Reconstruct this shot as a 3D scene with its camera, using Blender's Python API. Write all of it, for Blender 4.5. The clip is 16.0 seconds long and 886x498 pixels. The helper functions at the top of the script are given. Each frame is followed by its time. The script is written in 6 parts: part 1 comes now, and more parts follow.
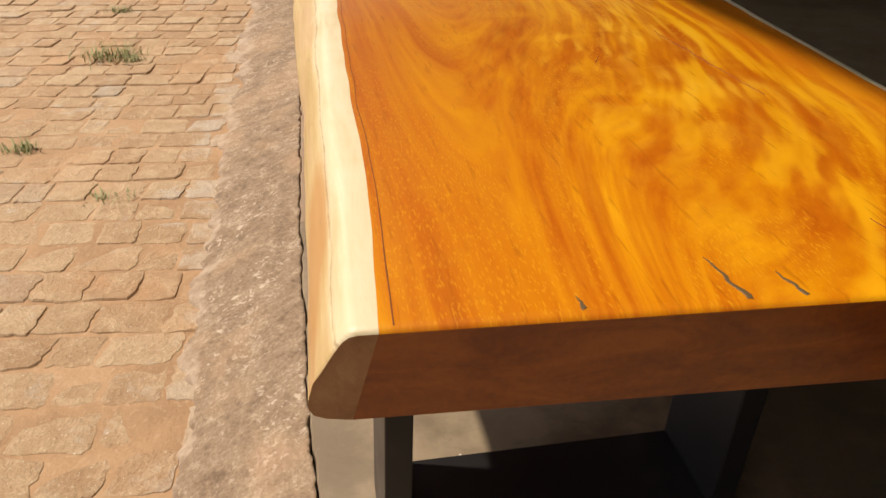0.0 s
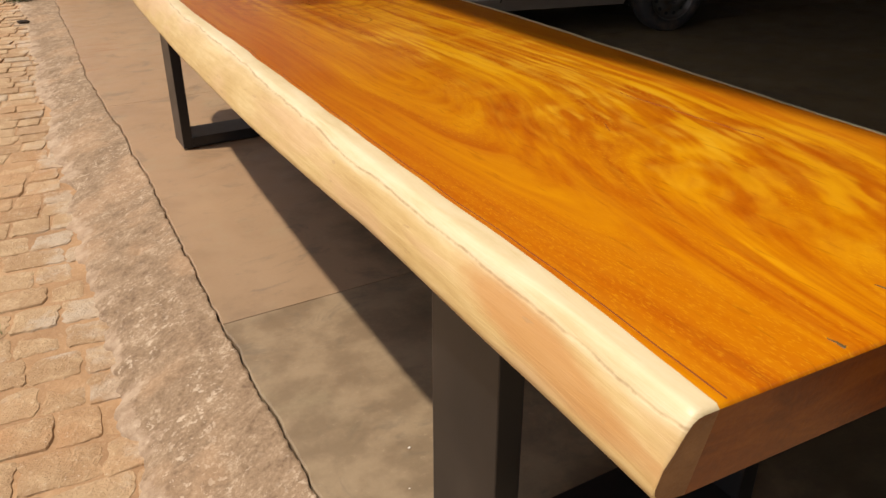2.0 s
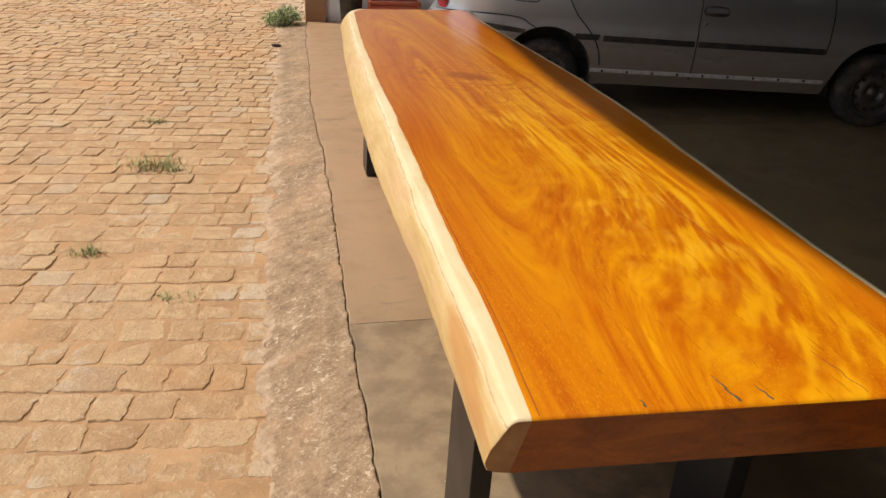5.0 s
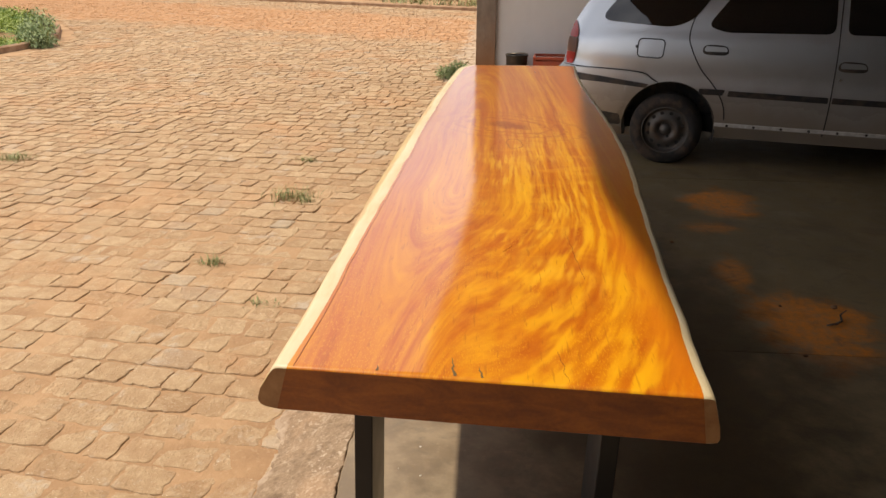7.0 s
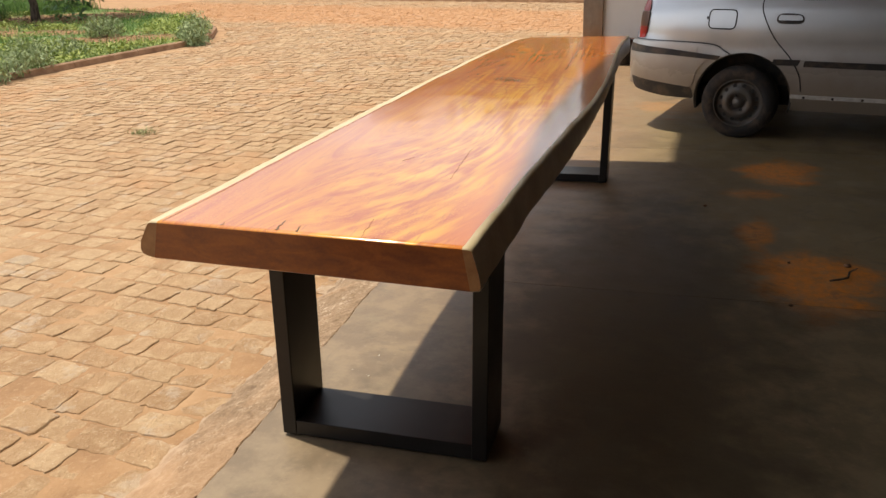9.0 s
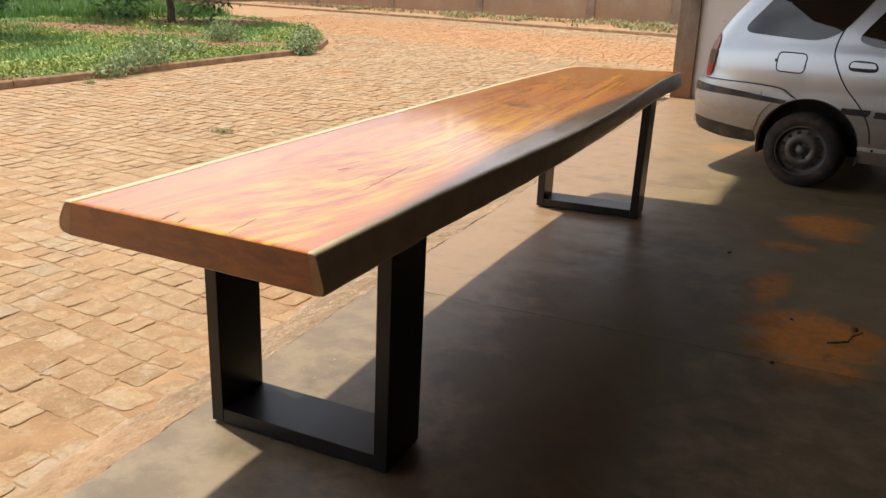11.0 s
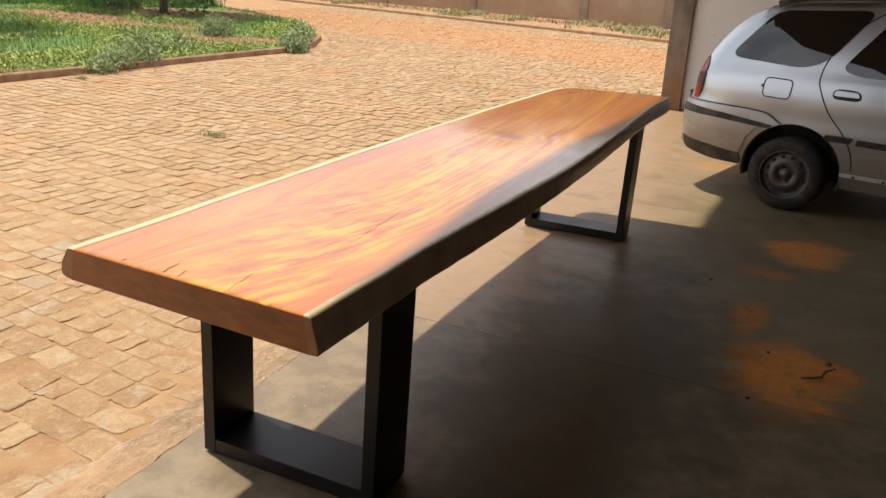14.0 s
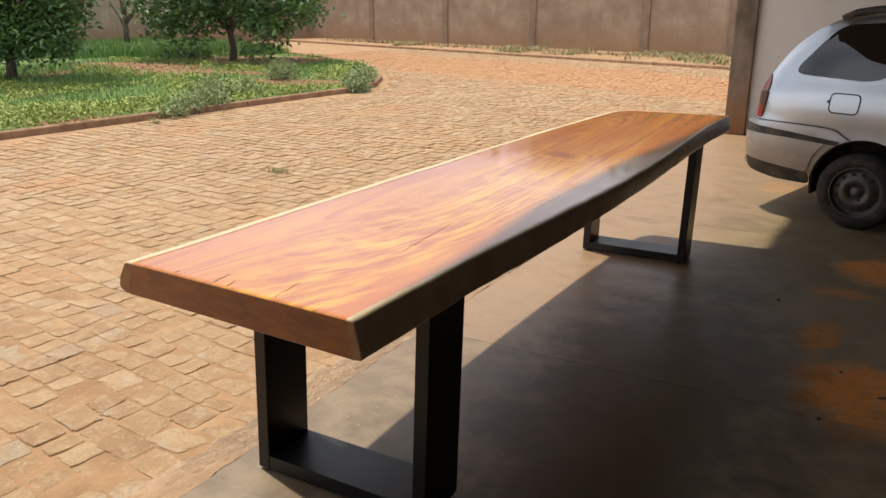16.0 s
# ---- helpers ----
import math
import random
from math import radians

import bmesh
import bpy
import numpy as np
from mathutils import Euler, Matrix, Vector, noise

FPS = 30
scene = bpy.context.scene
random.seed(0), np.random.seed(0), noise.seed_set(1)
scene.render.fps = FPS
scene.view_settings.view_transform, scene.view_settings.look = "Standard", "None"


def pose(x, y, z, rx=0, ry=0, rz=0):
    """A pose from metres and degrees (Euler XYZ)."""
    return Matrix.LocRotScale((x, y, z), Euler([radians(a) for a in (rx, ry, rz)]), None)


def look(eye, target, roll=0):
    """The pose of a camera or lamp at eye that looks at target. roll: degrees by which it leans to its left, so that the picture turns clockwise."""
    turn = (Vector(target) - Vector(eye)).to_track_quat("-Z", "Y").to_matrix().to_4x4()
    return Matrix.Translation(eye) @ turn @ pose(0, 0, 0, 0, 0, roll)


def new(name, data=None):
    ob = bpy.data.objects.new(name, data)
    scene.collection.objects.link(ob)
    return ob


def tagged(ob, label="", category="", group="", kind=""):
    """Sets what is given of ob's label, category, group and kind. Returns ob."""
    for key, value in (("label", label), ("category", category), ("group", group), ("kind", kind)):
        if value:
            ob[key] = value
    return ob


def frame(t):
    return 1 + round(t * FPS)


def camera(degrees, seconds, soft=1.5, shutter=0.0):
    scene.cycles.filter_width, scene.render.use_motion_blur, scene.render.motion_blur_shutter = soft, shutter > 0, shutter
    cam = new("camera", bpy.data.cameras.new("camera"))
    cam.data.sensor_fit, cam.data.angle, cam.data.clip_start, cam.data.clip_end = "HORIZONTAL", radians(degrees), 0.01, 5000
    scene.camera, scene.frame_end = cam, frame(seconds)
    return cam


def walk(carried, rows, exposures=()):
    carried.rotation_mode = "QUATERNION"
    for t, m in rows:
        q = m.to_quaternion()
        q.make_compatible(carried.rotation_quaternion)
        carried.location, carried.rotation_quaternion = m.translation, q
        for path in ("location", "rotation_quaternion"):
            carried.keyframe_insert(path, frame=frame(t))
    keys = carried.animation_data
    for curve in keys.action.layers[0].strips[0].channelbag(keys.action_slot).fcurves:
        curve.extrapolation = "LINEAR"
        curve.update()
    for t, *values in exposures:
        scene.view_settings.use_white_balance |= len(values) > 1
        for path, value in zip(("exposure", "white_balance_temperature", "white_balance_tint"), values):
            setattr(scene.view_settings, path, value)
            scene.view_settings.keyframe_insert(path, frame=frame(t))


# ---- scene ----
cam = camera(60.9, 16.0, 1.5)
PATH = [
    (0, (0.289, 0.167, 1.126), (0.597, 1.844, 0.081), 0.9),
    (0.5, (0.155, 0.177, 1.109), (0.757, 1.813, 0.129), 3.2),
    (1, (0.057, 0.305, 1.079), (0.715, 1.942, 0.138), -3.9),
    (1.5, (-0.025, 0.346, 1.135), (0.714, 1.918, 0.143), -1.9),
    (2, (-0.097, 0.293, 1.181), (0.756, 1.848, 0.256), -0.8),
    (2.5, (-0.159, 0.218, 1.225), (0.716, 1.804, 0.375), -0.0),
    (3, (-0.206, 0.152, 1.288), (0.672, 1.775, 0.516), 0.6),
    (3.5, (-0.244, 0.103, 1.32), (0.601, 1.752, 0.566), 0.9),
    (3.7, (-0.243, 0.095, 1.319), (0.558, 1.757, 0.548), 0.5),
    (5.8, (0.28, -0.304, 1.453), (0.524, 1.488, 0.599), 3.5),
    (6, (0.332, -0.337, 1.468), (0.571, 1.469, 0.642), 2.9),
    (6.5, (0.523, -0.411, 1.475), (0.607, 1.445, 0.736), 3.7),
    (7, (0.678, -0.501, 1.453), (0.532, 1.354, 0.72), 0.3),
    (7.5, (0.779, -0.638, 1.402), (0.55, 1.216, 0.687), 0.4),
    (8, (0.922, -0.716, 1.36), (0.665, 1.125, 0.621), -0.5),
    (8.5, (1.158, -0.736, 1.319), (0.721, 1.091, 0.632), 0.9),
    (8.7, (1.244, -0.729, 1.307), (0.771, 1.071, 0.576), -0.9),
    (10.8, (1.83, -0.56, 1.287), (1.009, 1.138, 0.619), 1.0),
    (11, (1.841, -0.562, 1.284), (1.035, 1.144, 0.621), 0.9),
    (11.5, (1.853, -0.574, 1.284), (1.091, 1.151, 0.619), 1.9),
    (12, (1.851, -0.586, 1.286), (1.11, 1.142, 0.604), 2.6),
    (12.5, (1.853, -0.592, 1.285), (1.122, 1.135, 0.589), 3.1),
    (13, (1.846, -0.593, 1.285), (1.101, 1.122, 0.575), 3.2),
    (13.5, (1.851, -0.589, 1.352), (1.123, 1.121, 0.611), 2.7),
    (14, (1.843, -0.584, 1.448), (1.068, 1.13, 0.768), 2.5),
    (14.5, (1.839, -0.59, 1.475), (1.025, 1.142, 0.894), 2.7),
    (15, (1.855, -0.595, 1.457), (0.948, 1.099, 0.901), 2.2),
    (15.5, (1.892, -0.588, 1.422), (0.926, 1.069, 0.853), -0.6),
    (16, (1.895, -0.577, 1.38), (0.952, 1.085, 0.791), -0.1),
]
walk(cam, [(t, look(eye, target, roll)) for t, eye, target, roll in PATH],
     [(0.0, 0.04, 6800, 12), (2.0, -0.05, 6900, 13), (3.5, 0.0, 6900, 13), (6.0, -0.02, 6900, 11), (7.0, 0.04, 6950, 11), (8.5, 0.10, 6950, 10), (11.0, 0.22, 6650, 8), (13.0, 0.34, 6720, 8), (14.5, 0.15, 6880, 8), (16.0, 0.06, 6620, 9)])


# ---- world, sun and exposure ----
SUN_WAY = Vector((-0.31, 0.10, 0.72)).normalized()          # from the place towards the sun
world = bpy.data.worlds.new("sky")
scene.world = world
world.use_nodes = True
wn = world.node_tree.nodes
sky = wn.new("ShaderNodeTexSky")
sky.sky_type, sky.sun_disc = "NISHITA", False
sky.sun_elevation, sky.sun_rotation = radians(65.6), radians(-72)
sky.air_density, sky.dust_density, sky.ozone_density = 1.0, 1.6, 1.0
# high thin haze and broken cloud over the blue
wc = wn.new("ShaderNodeTexCoord")
cloud = wn.new("ShaderNodeTexNoise")
cloud.inputs["Scale"].default_value, cloud.inputs["Detail"].default_value, cloud.inputs["Roughness"].default_value = 2.6, 6.0, 0.6
stretch = wn.new("ShaderNodeMapping")
stretch.inputs["Scale"].default_value = (1.0, 1.0, 2.2)
cover = wn.new("ShaderNodeMapRange")
cover.inputs["From Min"].default_value, cover.inputs["From Max"].default_value = 0.36, 0.66
cover.inputs["To Min"].default_value, cover.inputs["To Max"].default_value = 0.45, 0.95
veil = wn.new("ShaderNodeMix")
veil.data_type = "RGBA"
wl = world.node_tree.links
# the haze thickens and whitens towards the horizon, all the way round
height = wn.new("ShaderNodeSeparateXYZ")
haze = wn.new("ShaderNodeMapRange")
haze.interpolation_type = "SMOOTHSTEP"
haze.inputs["From Min"].default_value, haze.inputs["From Max"].default_value = 0.0, 0.60
haze.inputs["To Min"].default_value, haze.inputs["To Max"].default_value = 1.0, 0.0
white = wn.new("ShaderNodeMix")
white.data_type = "RGBA"
white.inputs[6].default_value, white.inputs[7].default_value = (11.6, 11.9, 13.2, 1), (21.4, 21.7, 23.6, 1)
wl.new(wc.outputs["Generated"], height.inputs[0])
wl.new(height.outputs[2], haze.inputs[0])
wl.new(haze.outputs[0], white.inputs[0])
wl.new(white.outputs[2], veil.inputs[7])
wl.new(wc.outputs["Generated"], stretch.inputs[0])
wl.new(stretch.outputs[0], cloud.inputs["Vector"])
wl.new(cloud.outputs[0], cover.inputs[0])
wl.new(cover.outputs[0], veil.inputs[0])
wl.new(sky.outputs[0], veil.inputs[6])
wl.new(veil.outputs[2], wn["Background"].inputs[0])
wn["Background"].inputs[1].default_value = 0.078
lamp = bpy.data.lights.new("sun", "SUN")
lamp.energy, lamp.angle, lamp.color = 4.3, radians(1.5), (1.0, 0.92, 0.80)
sun = new("sun", lamp)
sun.matrix_world = look(SUN_WAY * 40, (0, 0, 0))


# ---- materials ----
class Mat:
    """A node material: a Principled surface, with short calls for the nodes that feed it."""

    def __init__(self, name, rough=0.7, metal=0.0, colour=(0.5, 0.5, 0.5), **more):
        self.m = bpy.data.materials.new(name)
        self.m.use_nodes = True
        self.t = self.m.node_tree
        self.p = self.t.nodes["Principled BSDF"]
        self.put("Base Color", (*colour, 1))
        self.put("Roughness", rough)
        self.put("Metallic", metal)
        for key, value in more.items():
            self.put(key.replace("_", " "), value)

    def put(self, key, value):
        socket = self.p.inputs[key]
        if hasattr(value, "is_output"):
            self.t.links.new(value, socket)
        else:
            socket.default_value = value
        return self

    def node(self, kind, **inputs):
        n = self.t.nodes.new("ShaderNode" + kind)
        for key, value in inputs.items():
            self.feed(n, key.replace("_", " "), value)
        return n

    def feed(self, n, key, value):
        socket = n.inputs[int(key)] if key.isdigit() else n.inputs[key]
        if hasattr(value, "is_output"):
            self.t.links.new(value, socket)
        else:
            socket.default_value = value

    def place(self, kind="Object", scale=(1, 1, 1), shift=(0, 0, 0)):
        c = self.t.nodes.new("ShaderNodeTexCoord")
        g = self.node("Mapping", Vector=c.outputs[kind], Scale=scale, Location=shift)
        return g.outputs[0]

    def world(self, scale=(1, 1, 1)):
        g = self.t.nodes.new("ShaderNodeNewGeometry")
        return self.node("Mapping", Vector=g.outputs["Position"], Scale=scale).outputs[0]

    def noise(self, at, scale, detail=4.0, rough=0.55, bend=0.0):
        return self.node("TexNoise", Vector=at, Scale=scale, Detail=detail, Roughness=rough, Distortion=bend).outputs[0]

    def cells(self, at, scale, feature="F1"):
        n = self.node("TexVoronoi", Vector=at, Scale=scale)
        n.feature = feature
        return n.outputs["Distance"]

    def ramp(self, fac, *stops):
        n = self.node("ValToRGB", Fac=fac)
        while len(n.color_ramp.elements) < len(stops):
            n.color_ramp.elements.new(0.5)
        for e, (at, colour) in zip(n.color_ramp.elements, stops):
            e.position = at
            e.color = (*colour, 1) if len(colour) == 3 else colour
        return n.outputs[0]

    def step(self, value, low, high):
        n = self.node("MapRange", Value=value)
        n.interpolation_type = "SMOOTHSTEP"
        self.feed(n, "From Min", low)
        self.feed(n, "From Max", high)
        return n.outputs[0]

    def span(self, value, low, high, out_low, out_high):
        n = self.node("MapRange", Value=value)
        for key, v in (("From Min", low), ("From Max", high), ("To Min", out_low), ("To Max", out_high)):
            self.feed(n, key, v)
        return n.outputs[0]

    def sum(self, a, op, b=0.0, c=0.0):
        n = self.t.nodes.new("ShaderNodeMath")
        n.operation = op
        for k, v in enumerate((a, b, c)):
            self.feed(n, str(k), v)
        return n.outputs[0]

    def mix(self, fac, a, b, how="MIX"):
        n = self.t.nodes.new("ShaderNodeMix")
        n.data_type, n.blend_type = "RGBA", how
        self.feed(n, "0", fac)
        for key, v in ((6, a), (7, b)):
            if hasattr(v, "is_output"):
                self.t.links.new(v, n.inputs[key])
            else:
                n.inputs[key].default_value = (*v, 1)
        return n.outputs[2]

    def bump(self, height, strength=0.3, far=0.01):
        n = self.node("Bump", Height=height, Strength=strength, Distance=far)
        return self.put("Normal", n.outputs[0])

    def random(self):
        return self.t.nodes.new("ShaderNodeObjectInfo").outputs["Random"]

    def island(self):
        return self.t.nodes.new("ShaderNodeNewGeometry").outputs["Random Per Island"]

    def xyz(self, at):
        n = self.node("SeparateXYZ", Vector=at)
        return n.outputs[0], n.outputs[1], n.outputs[2]


def heartwood():
    m = Mat("amber_heartwood", rough=0.50, Coat_Weight=1.0, Coat_Roughness=0.075, Coat_IOR=1.57)
    m.put("Specular IOR Level", 0.35)
    m.put("Specular Tint", (1.0, 0.78, 0.45, 1))
    at = m.world()
    x, y, z = m.xyz(at)
    # growth lines: long nested cups drawn out along the slab before the knot
    drift = m.noise(m.world((1.3, 0.8, 1)), 1.2, 2.0, 0.5)
    wob = m.noise(m.world((5.0, 2.2, 1)), 1.3, 2.0, 0.5)
    kx = m.sum(m.sum(x, "SUBTRACT", 0.705), "DIVIDE", 0.100)
    ky = m.sum(m.sum(m.sum(y, "SUBTRACT", 2.585), "ADD", m.sum(m.sum(x, "SUBTRACT", 0.705), "MULTIPLY", 0.35)), "DIVIDE", 0.085)
    ax = m.sum(m.sum(m.sum(x, "SUBTRACT", 0.625), "ADD", m.sum(drift, "MULTIPLY", 0.10)), "ADD", m.sum(wob, "MULTIPLY", 0.020))
    cup = m.sum(m.sum(m.sum(m.sum(1.65, "SUBTRACT", y), "MAXIMUM", 0.0), "MULTIPLY", 0.376), "MULTIPLY", m.step(x, 0.36, 0.64))
    ay = m.sum(cup, "ADD", m.sum(m.sum(m.sum(y, "SUBTRACT", 2.7), "MAXIMUM", 0.0), "MULTIPLY", 0.11))
    lane = m.sum(m.sum(m.sum(ax, "POWER", 2.0), "ADD", m.sum(ay, "POWER", 2.0)), "SQRT")
    flank = m.sum(ax, "MULTIPLY", 0.25)
    lanes = lambda k, z0: m.node("CombineXYZ", X=lane, Y=m.sum(m.sum(y, "MULTIPLY", k), "ADD", flank), Z=z0).outputs[0]
    broad = m.noise(lanes(0.05, 0.0), 12.0, 2.0, 0.5)
    streak = m.noise(lanes(0.025, 0.3), 52.0, 2.0, 0.5)
    fine = m.noise(lanes(0.03, 0.7), 170.0, 3.0, 0.6)
    tone = m.sum(m.sum(broad, "MULTIPLY", 0.56), "ADD", m.sum(streak, "MULTIPLY", 0.50))
    tone = m.sum(m.sum(tone, "SUBTRACT", 0.155), "ADD", m.sum(fine, "MULTIPLY", 0.25))
    wood = m.ramp(tone, (0.34, (0.40, 0.080, 0.0004)), (0.45, (0.50, 0.126, 0.0006)), (0.54, (0.58, 0.188, 0.0009)), (0.63, (0.66, 0.250, 0.0015)), (0.74, (0.74, 0.35, 0.005)))
    # the curl: grain bands on the flame's side, shimmer coloured in, bright where fibres rise, deep between
    sway = m.sum(m.sum(m.noise(m.world((5.0, 7.0, 1)), 1.0, 2.0, 0.5), "SUBTRACT", 0.5), "MULTIPLY", 0.011)
    curl = m.node("CombineXYZ", X=m.sum(lane, "ADD", sway), Y=m.sum(m.sum(y, "MULTIPLY", 0.034), "ADD", flank), Z=0.9).outputs[0]
    shim = m.noise(curl, 42.0, 2.0, 0.5)
    near = m.sum(m.step(x, 0.50, 0.84), "MULTIPLY", m.sum(1.0, "SUBTRACT", m.step(y, 1.9, 3.4)))
    near = m.sum(near, "MAXIMUM", m.sum(m.sum(1.0, "SUBTRACT", m.step(y, 0.9, 1.6)), "MULTIPLY", 0.16))
    cross = m.noise(m.world((6.0, 15.0, 1)), 1.0, 2.0, 0.5, 0.4)
    lively = m.sum(shim, "ADD", m.sum(m.sum(cross, "SUBTRACT", 0.5), "MULTIPLY", 0.09))
    wood = m.mix(m.sum(m.sum(m.step(lively, 0.45, 0.65), "MULTIPLY", near), "MULTIPLY", 0.70), wood, (0.80, 0.40, 0.007))
    dark = m.sum(m.sum(m.sum(1.0, "SUBTRACT", m.step(shim, 0.34, 0.52)), "MULTIPLY", near), "MULTIPLY", 0.50)
    wood = m.mix(dark, wood, (0.43, 0.088, 0.0006))
    # fine arcs nested round the flame mid-slab, their bright shimmer put into the colour
    bend = m.sum(m.sum(m.noise(m.world((9.0, 9.0, 1)), 1.0, 1.0, 0.5), "SUBTRACT", 0.5), "MULTIPLY", 0.013)
    arcs = m.node("CombineXYZ", X=m.sum(lane, "ADD", bend), Y=m.sum(m.sum(y, "MULTIPLY", 0.07), "ADD", flank), Z=3.1).outputs[0]
    ripple = m.noise(arcs, 72.0, 1.0, 0.5)
    middle = m.sum(m.step(x, 0.52, 0.68), "MULTIPLY", m.sum(m.step(y, 0.8, 1.2), "MULTIPLY", m.sum(1.0, "SUBTRACT", m.step(y, 2.0, 2.8))))
    patchy = m.step(m.noise(m.world((3.4, 2.6, 1)), 1.8, 2.0), 0.38, 0.60)
    glow = m.sum(m.step(ripple, 0.45, 0.68), "MULTIPLY", m.sum(m.sum(m.sum(middle, "MULTIPLY", patchy), "MULTIPLY", 0.55), "ADD", 0.06))
    wood = m.mix(glow, wood, (0.84, 0.47, 0.030))
    swell = m.sum(m.step(cross, 0.52, 0.70), "MULTIPLY", m.sum(m.sum(middle, "MULTIPLY", 0.22), "ADD", 0.05))
    wood = m.mix(swell, wood, (0.80, 0.40, 0.015))
    # pores: short fine dashes, thick in some streaks
    pore = m.noise(m.world((430, 105, 1)), 1.0, 2.0, 0.6)
    porous = m.step(m.noise(lanes(0.04, 2.2), 16.0, 2.0), 0.48, 0.60)
    dots = m.sum(m.step(pore, 0.54, 0.66), "MULTIPLY", m.sum(m.sum(porous, "MULTIPLY", 0.42), "ADD", 0.12))
    wood = m.mix(dots, wood, (0.72, 0.34, 0.012))
    wood = m.mix(m.sum(m.step(m.noise(m.world((150, 14, 1)), 1.0, 2.0), 0.60, 0.72), "MULTIPLY", 0.36), wood, (0.26, 0.045, 0.001))
    # deeper red along the sapwood on one side
    side = m.sum(m.sum(1.0, "SUBTRACT", m.step(x, 0.36, 0.62)), "MULTIPLY", m.sum(m.sum(m.step(y, 1.4, 2.6), "MULTIPLY", 0.25), "ADD", 0.22))
    wood = m.mix(side, wood, (0.44, 0.098, 0.0012))
    # redder strip put in where the eave's shadow falls, to warm that shade
    shade_red = m.sum(m.step(x, 0.92, 1.03), "MULTIPLY", 0.82)
    wood = m.mix(shade_red, wood, (0.58, 0.155, 0.004))
    # the knot and the small ring before it
    kd = m.sum(m.sum(m.sum(kx, "POWER", 2.0), "ADD", m.sum(ky, "POWER", 2.0)), "SQRT")
    kd = m.sum(kd, "ADD", m.sum(m.noise(at, 22.0, 3.0), "MULTIPLY", 1.1))
    knot = m.sum(1.0, "SUBTRACT", m.step(kd, 0.85, 1.7))
    for far, wide, much in ((2.1, 0.13, 0.55), (2.75, 0.12, 0.40), (3.5, 0.16, 0.28)):
        halo = m.sum(1.0, "SUBTRACT", m.step(m.sum(m.sum(kd, "SUBTRACT", far), "ABSOLUTE"), wide * 0.3, wide))
        wood = m.mix(m.sum(halo, "MULTIPLY", much), wood, (0.33, 0.055, 0.001))
    wood = m.mix(m.sum(knot, "MULTIPLY", 0.80), wood, (0.27, 0.050, 0.0012))
    rx = m.sum(m.sum(x, "SUBTRACT", 0.725), "DIVIDE", 0.032)
    ry = m.sum(m.sum(y, "SUBTRACT", 2.27), "DIVIDE", 0.075)
    rd = m.sum(m.sum(m.sum(rx, "POWER", 2.0), "ADD", m.sum(ry, "POWER", 2.0)), "SQRT")
    rd = m.sum(rd, "ADD", m.sum(m.noise(at, 16.0, 2.0), "MULTIPLY", 0.9))
    ring = m.sum(1.0, "SUBTRACT", m.step(m.sum(m.sum(rd, "SUBTRACT", 1.42), "ABSOLUTE"), 0.02, 0.10))
    wood = m.mix(m.sum(ring, "MULTIPLY", 0.6), wood, (0.24, 0.05, 0.003))
    m.put("Base Color", wood)
    m.put("Coat Roughness", m.span(m.noise(at, 7.0, 3.0), 0.3, 0.7, 0.07, 0.14))
    wave = m.noise(m.world((3.0, 1.4, 1)), 2.0, 2.0)
    n = m.node("Bump", Height=wave, Strength=0.10, Distance=0.012)
    n2 = m.node("Bump", Height=m.sum(pore, "ADD", m.sum(fine, "MULTIPLY", 0.5)), Strength=0.06, Distance=0.0012)
    m.t.links.new(n.outputs[0], n2.inputs["Normal"])
    m.put("Normal", n2.outputs[0])
    m.put("Coat Normal", n.outputs[0])
    return m.m


def endwood():
    m = Mat("end_grain", rough=0.42, Coat_Weight=0.8, Coat_Roughness=0.22, Coat_IOR=1.5, Specular_IOR_Level=0.25)
    rings = m.noise(m.world((2.0, 1.0, 7.0)), 5.0, 4.0, 0.6, 0.8)
    specks = m.noise(m.world((1, 1, 1)), 160.0, 2.0)
    tone = m.sum(m.sum(rings, "MULTIPLY", 0.8), "ADD", m.sum(specks, "MULTIPLY", 0.2))
    m.put("Base Color", m.ramp(tone, (0.34, (0.15, 0.027, 0.0008)), (0.52, (0.235, 0.052, 0.002)), (0.70, (0.32, 0.086, 0.005))))
    m.bump(specks, 0.15, 0.002)
    return m.m


